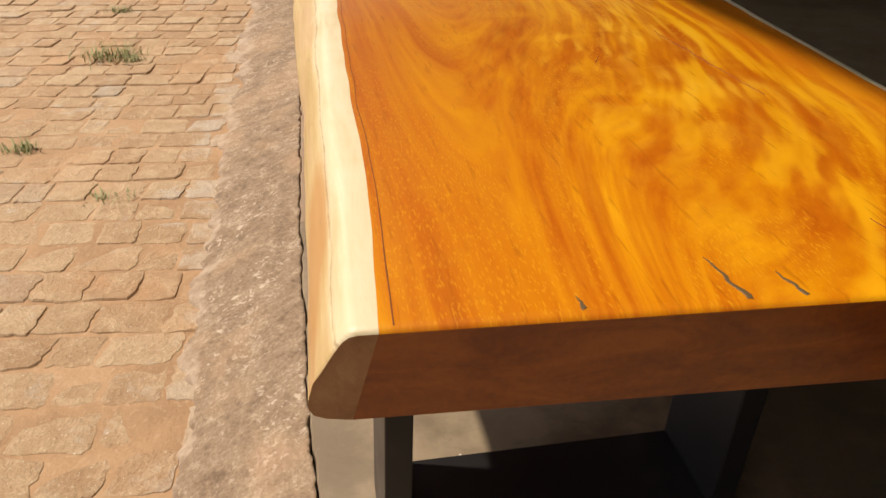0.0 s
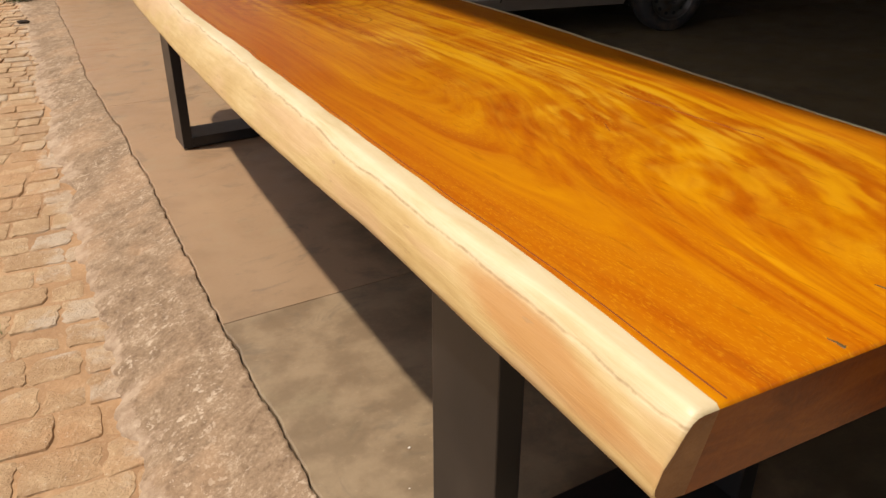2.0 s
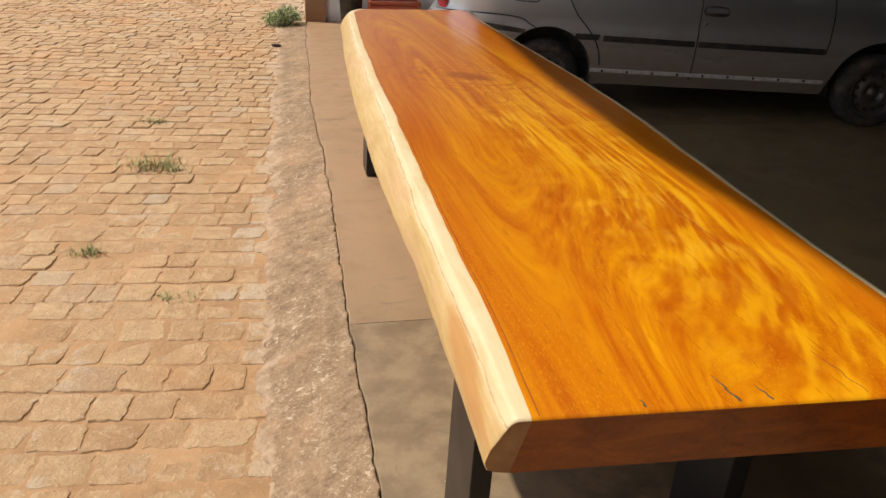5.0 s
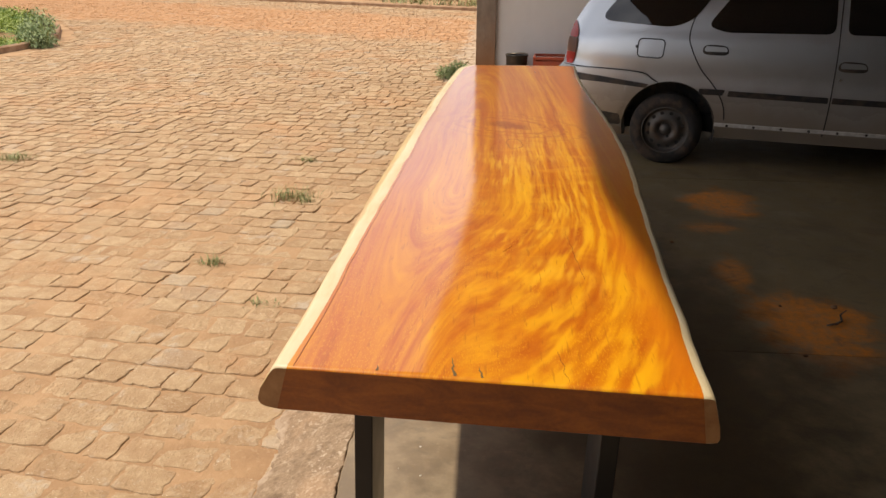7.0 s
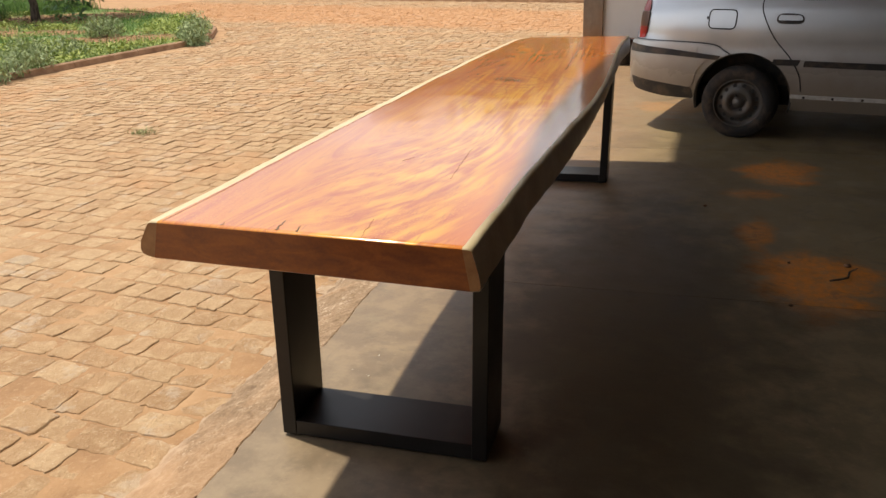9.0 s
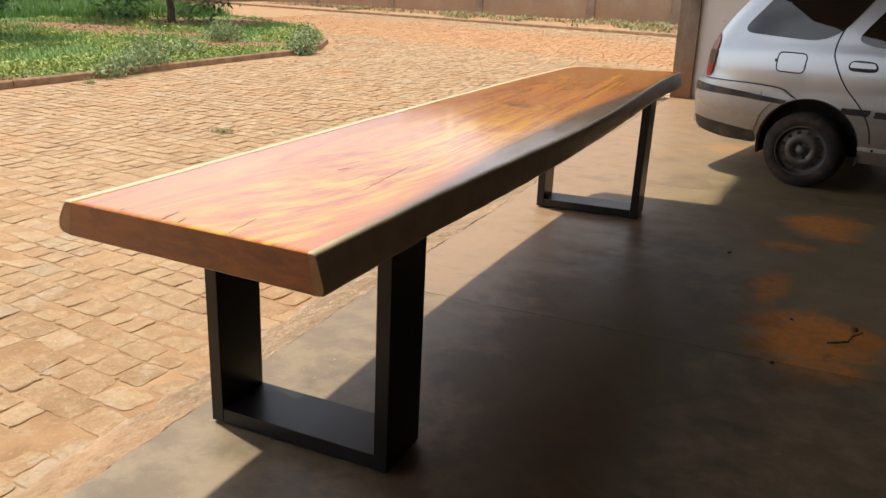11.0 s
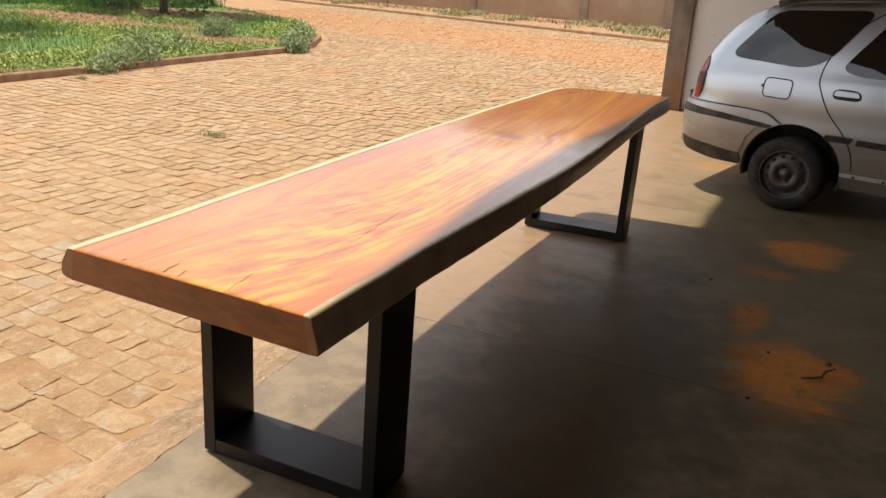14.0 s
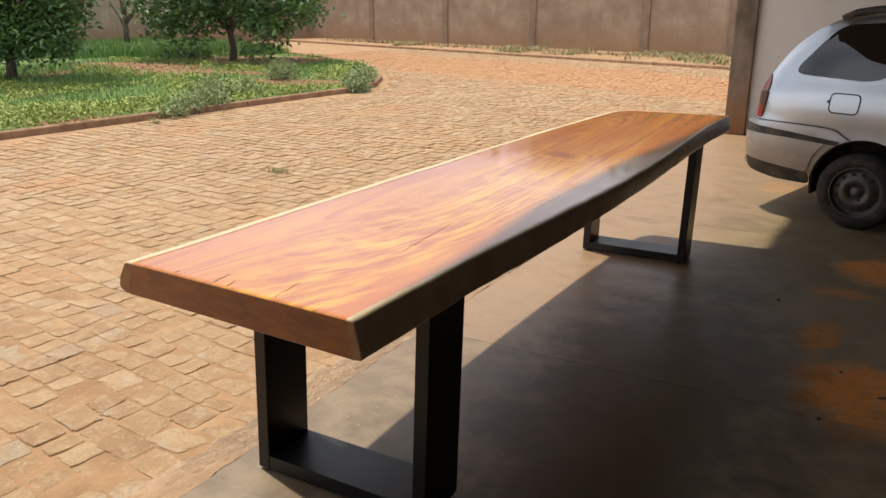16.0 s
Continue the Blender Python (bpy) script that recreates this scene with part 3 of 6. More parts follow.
def dusty(name, colour, rough=0.6, dust=(0.30, 0.20, 0.125), amount=0.4, scale=7.0, **more):
    m = Mat(name, rough=rough, **more)
    n = m.noise(m.world(), scale, 5.0, 0.65)
    m.put("Base Color", m.mix(m.sum(m.step(n, 0.42, 0.7), "MULTIPLY", amount), colour, dust))
    return m.m


HEART, END, SAP, STEEL = heartwood(), endwood(), sapwood(), black_steel()
RIND = plain_rough("tan_live_edge", (0.50, 0.355, 0.235), (0.64, 0.49, 0.35), 14.0, 0.30, 0.25)
SAPEND = plain_rough("sapwood_end_grain", (0.24, 0.105, 0.036), (0.36, 0.18, 0.07), 30.0, 0.35, 0.15)
SLAB, RUBBLE, STONE, EARTH, SOIL = slab_concrete(), rubble_concrete(), paving_stone(), red_earth(), garden_soil()
BARK, WALL, PLASTER, COLUMN = bark(), wall_render(), white_plaster(), column_concrete()
LEAF = leaf("dark_glossy_leaf", (0.045, 0.11, 0.035), (0.19, 0.33, 0.11), 0.33)
HERB = leaf("bright_herb_leaf", (0.185, 0.245, 0.045), (0.42, 0.475, 0.110), 0.65)
GRASS = leaf("grass_blade", (0.085, 0.18, 0.035), (0.22, 0.36, 0.085), 0.6)
SAGE = leaf("grey_green_leaf", (0.16, 0.22, 0.090), (0.35, 0.41, 0.19), 0.7)
WEED = leaf("yellowish_weed_blade", (0.17, 0.20, 0.07), (0.36, 0.37, 0.16), 0.7)
DRY = leaf("dry_straw", (0.22, 0.15, 0.07), (0.42, 0.32, 0.18), 0.8)
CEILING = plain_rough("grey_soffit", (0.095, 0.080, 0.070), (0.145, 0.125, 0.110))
# near-black base stands in for the garage's deep interior shade
BACKWALL = plain_rough("shade_black_garage_wall", (0.022, 0.019, 0.016), (0.045, 0.039, 0.033))
POST = plain_rough("dark_stained_post", (0.23, 0.165, 0.115), (0.33, 0.245, 0.175), 3.0)
# for an unseen wall added to block light; darkened to dim the car's flank
LIGHT_BLOCK = plain_rough("dark_light_blocking_wall", (0.045, 0.040, 0.034), (0.075, 0.067, 0.058))
KERB = plain_rough("earth_stained_kerb", (0.22, 0.12, 0.062), (0.38, 0.235, 0.135), 5.0)
DARK = plain_rough("dark_joint", (0.030, 0.019, 0.012), (0.060, 0.038, 0.023), 30.0)
RESIN = Mat("dark_resin", rough=0.6, colour=(0.105, 0.060, 0.018)).m
CRACK = Mat("dark_crack", rough=0.8, colour=(0.17, 0.038, 0.004)).m
PAINT = silver_paint()
TINT = Mat("tinted_glass", rough=0.03, colour=(0.006, 0.007, 0.008), IOR=1.65, Coat_Weight=0.4, Coat_Roughness=0.02).m
TRIM = dusty("black_plastic_trim", (0.016, 0.016, 0.017), 0.55, amount=0.25)
RUBBER = dusty("dusty_tyre_rubber", (0.018, 0.017, 0.017), 0.85, (0.15, 0.095, 0.06), 0.55)
RIM = dusty("dusty_grey_steel", (0.11, 0.105, 0.10), 0.45, (0.12, 0.080, 0.052), 0.75, 12.0, Metallic=0.6)
CHROME = dusty("chrome_trim", (0.62, 0.61, 0.59), 0.25, (0.40, 0.33, 0.27), 0.3, 20.0, Metallic=0.9)
SILL = plain_rough("dull_aluminium", (0.42, 0.41, 0.39), (0.66, 0.65, 0.62), 20.0, 0.45)
RED_LENS = Mat("red_lens", rough=0.3, colour=(0.27, 0.014, 0.010), Coat_Weight=0.12, Coat_Roughness=0.15, Specular_IOR_Level=0.3).m
SMOKE_LENS = Mat("smoked_lens", rough=0.3, colour=(0.115, 0.060, 0.045), Coat_Weight=0.12, Coat_Roughness=0.15, Specular_IOR_Level=0.3).m
CLEAR_LENS = Mat("clear_lens", rough=0.1, colour=(0.55, 0.55, 0.53), Coat_Weight=1.0).m
SEAM = Mat("shut_line", rough=0.7, colour=(0.012, 0.012, 0.013)).m
BUCKET = dusty("black_bucket_plastic", (0.012, 0.012, 0.013), 0.5, amount=0.15, scale=14.0)
CRATE = dusty("faded_red_plastic", (0.43, 0.075, 0.030), 0.5, (0.40, 0.20, 0.12), 0.4, 16.0)


# ---- building helpers ----
def link(name, bm, material, parent=None, label="", smooth=False):
    me = bpy.data.meshes.new(name)
    bm.to_mesh(me)
    bm.free()
    return link_mesh(name, me, material, parent, label, smooth)


def link_mesh(name, me, material, parent=None, label="", smooth=False):
    for one in material if isinstance(material, (list, tuple)) else (material,):
        me.materials.append(one)
    if smooth:
        me.shade_smooth()
    ob = new(name, me)
    if parent is not None:
        ob.parent = parent
    if label:
        tagged(ob, label)
    return ob


def part(name, bm, material, parent, label="", smooth=False):
    """Links a bmesh as one mesh object under a thing or a part."""
    return link(name, bm, material, parent, label, smooth)


def raw(name, verts, faces, material, parent=None, label="", smooth=False):
    me = bpy.data.meshes.new(name)
    me.from_pydata([tuple(v) for v in verts], [], [tuple(q) for q in faces])
    me.update()
    return link_mesh(name, me, material, parent, label, smooth)


def box(x0, y0, z0, x1, y1, z1, bevel=0.0, bm=None, segments=2):
    bm = bm or bmesh.new()
    made = bmesh.ops.create_cube(bm, size=1.0)["verts"]
    for v in made:
        v.co = Vector((x0 + (v.co.x + 0.5) * (x1 - x0), y0 + (v.co.y + 0.5) * (y1 - y0), z0 + (v.co.z + 0.5) * (z1 - z0)))
    if bevel:
        edges = list({e for v in made for e in v.link_edges})
        bmesh.ops.bevel(bm, geom=edges, offset=bevel, segments=segments, affect="EDGES", profile=0.6)
    return bm


def tube(points, radii, sides=8, bm=None, cap=True):
    """A tapered round tube along points."""
    bm = bm or bmesh.new()
    rings = []
    pts = [Vector(p) for p in points]
    for k, p in enumerate(pts):
        way = (pts[min(k + 1, len(pts) - 1)] - pts[max(k - 1, 0)]).normalized()
        side = way.orthogonal().normalized()
        if rings and abs(way.dot(last)) < 0.999:
            side = (last - way * last.dot(way)).normalized() if abs(last.dot(way)) < 0.95 else side
        last = side
        up = way.cross(side)
        r = radii[k] if isinstance(radii, (list, tuple)) else radii
        rings.append([bm.verts.new(p + (side * math.cos(a) + up * math.sin(a)) * r) for a in (2 * math.pi * i / sides for i in range(sides))])
    for a, b in zip(rings, rings[1:]):
        for i in range(sides):
            bm.faces.new((a[i], a[(i + 1) % sides], b[(i + 1) % sides], b[i]))
    if cap:
        bm.faces.new(rings[0][::-1])
        bm.faces.new(rings[-1])
    return bm


def lathe(profile, sides=32, bm=None, axis="z"):
    """Turns (radius, height) pairs round an axis."""
    bm = bm or bmesh.new()
    rings = []
    for r, h in profile:
        ring = []
        for i in range(sides):
            a = 2 * math.pi * i / sides
            c, s = r * math.cos(a), r * math.sin(a)
            ring.append(bm.verts.new((c, s, h) if axis == "z" else (c, h, s)))
        rings.append(ring)
    for a, b in zip(rings, rings[1:]):
        for i in range(sides):
            bm.faces.new((a[i], a[(i + 1) % sides], b[(i + 1) % sides], b[i]))
    bmesh.ops.remove_doubles(bm, verts=bm.verts, dist=1e-5)
    bmesh.ops.recalc_face_normals(bm, faces=bm.faces)
    return bm


def prism(outline, lift, bm=None):
    """A plate: an outline of 3D points, thickened by the vector lift."""
    bm = bm or bmesh.new()
    low = [bm.verts.new(p) for p in outline]
    top = [bm.verts.new(Vector(p) + Vector(lift)) for p in outline]
    n = len(low)
    bm.faces.new(top)
    bm.faces.new(low[::-1])
    for i in range(n):
        bm.faces.new((low[i], low[(i + 1) % n], top[(i + 1) % n], top[i]))
    bmesh.ops.recalc_face_normals(bm, faces=bm.faces)
    return bm


def track(y, knots):
    """A smooth value along knots of (y, value)."""
    ks = [k for k, _ in knots]
    k = min(max(int(np.searchsorted(ks, y)) - 1, 0), len(ks) - 2)
    p = [knots[min(max(k + d, 0), len(ks) - 1)][1] for d in (-1, 0, 1, 2)]
    u = min(max((y - ks[k]) / (ks[k + 1] - ks[k]), 0), 1)
    return 0.5 * (2 * p[1] + (p[2] - p[0]) * u + (2 * p[0] - 5 * p[1] + 4 * p[2] - p[3]) * u**2 + (3 * p[1] - p[0] - 3 * p[2] + p[3]) * u**3)


def thing(name, label, category, at=(0, 0, 0), turn=0.0, group="", kind=""):
    ob = new(name)
    ob.matrix_world = pose(*at, 0, 0, turn)
    return tagged(ob, label, category, group, kind)


def ground_z(x, y):
    """The yard climbs gently away from the garage."""
    return -0.17 + 0.0175 * min(y, 40.0)


rng = np.random.default_rng(7)

# ---- ground ----
xs = [-400, -120, -60] + list(np.arange(-34, -3.0, 1.0)) + list(np.arange(-3.0, 0.3, 0.05)) + list(np.arange(0.3, 12.1, 1.0)) + [40, 120, 400]
ys = [-400, -120, -40] + list(np.arange(-12, 0.0, 1.0)) + list(np.arange(0.0, 8.0, 0.05)) + list(np.arange(8.0, 42.1, 1.0)) + [90, 400]
verts = [(x, y, ground_z(x, y) - 0.0040 - 0.007 * min(max((math.hypot(x - 0.7, y + 0.4) - 4.0) / 4.0, 0.0), 1.0) + 0.004 * noise.noise((x * 2.2, y * 2.2, 17)) + 0.003 * noise.noise((x * 11, y * 11, 19)) - (0.5 if x > 0.35 and -2.2 < y < 13 else 0)) for y in ys for x in xs]
nx = len(xs)
faces = [(j * nx + i, j * nx + i + 1, (j + 1) * nx + i + 1, (j + 1) * nx + i) for j in range(len(ys) - 1) for i in range(nx - 1)]
ground = tagged(raw("ground", verts, faces, EARTH), "bare red-brown earth between and under the paving stones", "ground", kind="structure")

# ---- garage: slab, rough edge strip, pillar, walls, roof ----
EDGE_X = 0.232


def edge_x(y):
    return EDGE_X + 0.010 * math.sin(2.1 * y) + 0.016 * (noise.noise((0, y * 2.5, 3)) + 0.5 * noise.noise((0, y * 9, 5)) + 0.5 * noise.noise((0, y * 28, 8)) + 0.3 * noise.noise((0, y * 60, 2))) + 0.09 * max(0.0, (y - 5.8) / 3.2) ** 1.5


floor = tagged(new("floor"), "smooth earth-stained concrete garage floor in large cast panels", "floor", kind="structure")
JOINTS = [-1.498, -0.35, 2.19, 4.66, 7.15, 9.26]
for a, b in zip(JOINTS, JOINTS[1:]):
    rows_y = list(np.arange(a + 0.0015, b - 0.0015, 0.03)) + [b - 0.0015]
    vs, fs = [], []
    for y in rows_y:
        e = edge_x(y) + 0.0015
        vs += [(e, y, -0.20), (e, y, -0.004), (e + 0.004, y, 0.0), (8.0, y, 0.0), (8.0, y, -0.20)]
    for k in range(len(rows_y) - 1):
        for i in range(4):
            o = 5 * k + i
            fs.append((o + 1, o, o + 5, o + 6))
    fs += [(0, 1, 2, 3, 4), tuple(5 * (len(rows_y) - 1) + i for i in (4, 3, 2, 1, 0))]
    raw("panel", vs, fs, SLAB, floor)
raw("bedding", [(0.26, -1.495, -0.06), (8, -1.495, -0.06), (8, 9.3, -0.06), (0.26, 9.3, -0.06), (0.26, -1.495, -0.012), (8, -1.495, -0.012), (8, 9.3, -0.012), (0.26, 9.3, -0.012)],
    [(4, 5, 6, 7), (0, 3, 2, 1), (0, 1, 5, 4), (2, 3, 7, 6), (1, 2, 6, 5), (3, 0, 4, 7)], DARK, floor)

# the sloping strip of broken concrete between slab and paving
sy = list(np.arange(-1.49, 4.0, 0.0085)) + list(np.arange(4.0, 9.14, 0.02))
su = list(np.linspace(0, 0.988, 42)) + [1.0]
vs = []
for y in sy:
    outer = -0.085 + 0.085 * max(0, (y - 4) / 5) + 0.06 * noise.noise((0, y * 1.7, 1)) + 0.045 * noise.noise((0, y * 6, 2)) + 0.022 * noise.noise((0, y * 17, 5)) + 0.010 * noise.noise((0, y * 45, 5))
    inner = edge_x(y) + 0.000 + 0.003 * noise.noise((0, y * 30, 4))
    for u in su:
        x = outer + (inner - outer) * u
        low, high = ground_z(0, y) - 0.002, -0.005
        body = low + (high - low) * (u ** 0.75)
        rough = 0.008 * noise.noise((x * 6, y * 6, 0)) + 0.0035 * noise.noise((x * 22, y * 22, 3)) + 0.0015 * noise.noise((x * 60, y * 60, 6)) - 0.016 * max(0.0, noise.noise((x * 38, y * 38, 9)) - 0.22)
        fade = min(1, u * 3)
        z = body + rough * fade - (0.03 if u == 0 else 0) - (0.05 if u == 1 else 0)
        vs.append((x, y, z))
n = len(su)
fs = [(j * n + i, j * n + i + 1, (j + 1) * n + i + 1, (j + 1) * n + i) for j in range(len(sy) - 1) for i in range(n - 1)]
strip = tagged(raw("edge_strip", vs, fs, RUBBLE, smooth=True), "rough broken concrete strip sloping from slab to paving", "kerb", kind="structure")

# pillar, white wall, the rest of the shell
tagged(link("pillar", box(0.315, 9.19, -0.25, 0.555, 9.46, 2.9, 0.006), COLUMN), "bare concrete pillar stained with red earth at its foot", "pillar", kind="structure")
# the white wall's far stretch, coloured near-black as if shaded
tagged(link("wall_inner", box(4.6, 9.262, -0.2, 8.2, 9.42, 2.899), BACKWALL), "garage wall coloured near-black to stand in for deep shade", "wall", kind="structure")
tagged(link("wall_north", box(0.548, 9.262, -0.2, 4.598, 9.42, 2.899), PLASTER), "white painted plaster wall of the garage", "wall", kind="structure")
tagged(link("wall_east", box(8.0, -1.498, -0.2, 8.2, 9.26, 2.899), BACKWALL), "garage wall coloured near-black to stand in for deep shade", "wall", kind="structure")
# an added wall, never in view, that holds back light from the south
tagged(link("wall_south", box(-0.6, -1.7, -0.2, 8.2, -1.5, 2.899), LIGHT_BLOCK), "unseen dark wall added behind the table to block light", "wall", kind="structure")
EAVE = [(-1.3, 0.13), (-0.3, 0.135), (0.9, 0.130), (1.2, 0.116), (1.5, 0.098), (2.0, 0.070), (2.6, 0.083), (3.2, 0.112), (3.8, 0.160), (4.6, 0.175), (5.3, 0.21), (6.8, 0.30), (9.6, 0.33)]
rim = [(track(y, EAVE) + 0.010 * noise.noise((0, y * 2.3, 31)), y) for y in np.arange(-1.3, 9.61, 0.1)]
bm = prism([(x, y, 2.9) for x, y in rim] + [(8.4, 9.6, 2.9), (8.4, -1.3, 2.9)], (0, 0, 0.18))
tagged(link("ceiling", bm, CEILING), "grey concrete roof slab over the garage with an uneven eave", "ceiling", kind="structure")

# ---- the slab table ----
XL = [(0.5, 0.299), (0.8, 0.304), (1.2, 0.309), (1.6, 0.315), (2.0, 0.321), (2.5, 0.332), (3.0, 0.345), (3.4, 0.357), (3.9, 0.383), (4.2, 0.400), (4.45, 0.42)]
XR = [(0.5, 1.030), (0.8, 1.042), (1.03, 1.054), (1.34, 1.071), (1.69, 1.096), (1.95, 1.115), (2.25, 1.126), (2.7, 1.127), (3.3, 1.115), (3.8, 1.104), (4.1, 1.112), (4.45, 1.136)]
BR = [(0.5, 1.050), (0.8, 1.057), (1.03, 1.063), (1.34, 1.081), (1.69, 1.100), (1.95, 1.108), (2.25, 1.114), (2.7, 1.117), (3.3, 1.110), (3.8, 1.108), (4.1, 1.124), (4.45, 1.146)]
BL = [(0.5, 0.263), (0.8, 0.266), (1.2, 0.267), (1.6, 0.259), (2.0, 0.261), (2.5, 0.270), (3.0, 0.288), (3.4, 0.305), (3.9, 0.334), (4.2, 0.352), (4.45, 0.38)]
TOP, UNDER = 0.79, 0.699
table = thing("dining_table", "long live-edge slab dining table, varnished amber wood on black steel legs", "table", (0.68, 2.46, 0))


def end_y(x):
    """Near and far ends of the slab, slightly skew."""
    u = (x - 0.3) / 0.75
    return 0.603 - 0.036 * u, 4.358 + 0.030 * u


def sap_width(y):
    """How far the pale sapwood reaches over the top from the live edge."""
    return 0.024 + 0.006 * min(max((y - 0.6) / 0.35, 0), 1) + 0.004 * noise.noise((1, y * 1.3, 7)) + 0.002 * noise.noise((1, y * 6, 7))


def slab_mesh():
    vs, fs, mats = [], [], []
    ts = np.r_[0, 0.0012, np.linspace(0.004, 0.996, 230), 0.9988, 1]
    for k, t in enumerate(ts):
        y0 = 0.6 + 3.75 * t
        xl = track(y0, XL) + 0.004 * noise.noise((0, y0 * 3, 1)) + 0.0022 * noise.noise((0, y0 * 11, 4))
        xr = track(y0, XR) + 0.003 * noise.noise((3, y0 * 5, 1)) + 0.002 * noise.noise((3, y0 * 12, 4))
        br = track(y0, BR) + 0.003 * noise.noise((3, y0 * 5, 1)) + 0.003 * noise.noise((3, y0 * 10, 9))
        bl = track(y0, BL) + 0.003 * noise.noise((7, y0 * 3, 1))
        if y0 > 4.18:
            bl += 0.052 * ((y0 - 4.18) / 0.17) ** 2.2
            xl += 0.058 * ((y0 - 4.18) / 0.17) ** 2.2
            xr -= 0.012 * ((y0 - 4.18) / 0.17) ** 2
            br -= 0.012 * ((y0 - 4.18) / 0.17) ** 2
        w1 = 0.003 * noise.noise((9, y0 * 4, 0)) + 0.0015 * noise.noise((9, y0 * 13, 0))
        w2 = 0.003 * noise.noise((5, y0 * 3, 0)) + 0.002 * noise.noise((5, y0 * 12, 0))
        sap_l = sap_width(y0)
        sap_r = 0.017 + 0.005 * noise.noise((2, y0 * 1.3, 7))
        d = xl - bl
        rise = TOP - UNDER
        left = [(bl + 0.036, UNDER + 0.002), (bl + 0.016, UNDER + 0.005), (bl + 0.007 + w2 * 0.3, UNDER + 0.009), (bl + 0.004 + w2, UNDER + 0.016), (bl + 0.10 * d + w2, UNDER + 0.24 * rise), (bl + 0.24 * d + w1, UNDER + 0.45 * rise), (bl + 0.46 * d + w1, UNDER + 0.66 * rise),
                (bl + 0.74 * d + 0.5 * w1, UNDER + 0.85 * rise), (xl - 0.004, TOP - 0.0055), (xl + 0.001, TOP - 0.0016), (xl + 0.007, TOP)]
        heart = [(xl + sap_l, TOP)] + [(xl + sap_l + (xr - sap_r - xl - sap_l) * i / 10, TOP) for i in range(1, 10)] + [(xr - sap_r, TOP)]
        right = [(xr - 0.007, TOP), (xr - 0.001, TOP - 0.0015), (xr + 0.0015, TOP - 0.006), (xr + 0.35 * (br - xr) + 0.003 + w1, TOP - 0.32 * rise), (xr + 0.7 * (br - xr) + 0.003 + w2, TOP - 0.65 * rise), (br + 0.4 * w2, UNDER + 0.010), (br - 0.004 + 0.4 * w2, UNDER + 0.002), (br - 0.022, UNDER)]
        ring = left + heart + right
        edge = 0.0035 if k in (0, len(ts) - 1) else 0.0
        for x, z in ring:
            a, b = end_y(x)
            y = a + (b - a) * t + 0.0012 * noise.noise((x * 20, z * 20, t))
            cz = 0.745
            zz = z - edge if z > cz else z + edge
            vs.append((x - 0.68, y - 2.46, zz))
    n = len(ring)
    nl, nh = len(left), len(heart)
    for k in range(len(ts) - 1):
        for i in range(n):
            j = (i + 1) % n
            fs.append((k * n + i, k * n + j, (k + 1) * n + j, (k + 1) * n + i))
            mats.append(0 if nl <= i < nl + nh - 1 else 2 if i == n - 1 else 3 if i > nl + nh + 1 else 1)
    last = (len(ts) - 1) * n
    # end faces in three pieces: sapwood, heart, sapwood
    for o, flip in ((0, False), (last, True)):
        mid = nl + nh
        heart_end = [o + i for i in range(nl, mid)] + [o + n - 1, o]
        sl = [o + i for i in range(0, nl + 1)]
        sr = [o + i for i in range(mid - 1, n)]
        for loop, mat in ((heart_end, 2), (sl, 4), (sr, 4)):
            fs.append(tuple(loop if flip else loop[::-1]))
            mats.append(mat)
    me = bpy.data.meshes.new("tabletop")
    me.from_pydata(vs, [], fs)
    me.polygons.foreach_set("material_index", mats)
    me.update()
    bm = bmesh.new()
    bm.from_mesh(me)
    bmesh.ops.recalc_face_normals(bm, faces=bm.faces)
    bm.to_mesh(me)
    bm.free()
    return me


top = link_mesh("tabletop", slab_mesh(), (HEART, SAP, END, RIND, SAPEND), table, "glossy amber slab with pale live edges")
for p in top.data.polygons:
    p.use_smooth = len(p.vertices) == 4


def ribbon(name, pts, width, material, label, lift=0.0006):
    """A thin sliver lying on the tabletop: a filled crack, widest in its middle."""
    bm = bmesh.new()
    rows2 = []
    for k, (x, y) in enumerate(pts):
        a, b = pts[max(k - 1, 0)], pts[min(k + 1, len(pts) - 1)]
        way = Vector((b[0] - a[0], b[1] - a[1], 0)).normalized()
        s = Vector((-way.y, way.x, 0))
        u = k / (len(pts) - 1)
        w = (width(u) if callable(width) else width * (0.25 + 0.75 * math.sin(math.pi * min(max(u, 0.03), 0.97)))) * (1 + 0.5 * noise.noise((x * 90, y * 90, 1)))
        c = Vector((x - 0.68, y - 2.46, TOP))
        rows2.append([bm.verts.new(c - s * w / 2 - Vector((0, 0, 0.001))), bm.verts.new(c - s * w / 4 + Vector((0, 0, lift))), bm.verts.new(c + s * w / 4 + Vector((0, 0, lift))), bm.verts.new(c + s * w / 2 - Vector((0, 0, 0.001)))])
    for a, b in zip(rows2, rows2[1:]):
        for i in range(3):
            bm.faces.new((a[i], a[i + 1], b[i + 1], b[i]))
    bmesh.ops.recalc_face_normals(bm, faces=bm.faces)
    return part(name, bm, material, table, label)


def wander(x0, y0, x1, y1, n=24, amp=0.006, seed=0.0):
    return [(x0 + (x1 - x0) * k / n + amp * noise.noise((seed, k * 0.35, 0)) + amp * 0.4 * noise.noise((seed, k * 1.1, 4)), y0 + (y1 - y0) * k / n) for k in range(n + 1)]


ribbon("crack", wander(0.868, 1.02, 0.846, 1.33, 24, 0.006, 2.0), 0.0014, CRACK, "thin dark drying crack")
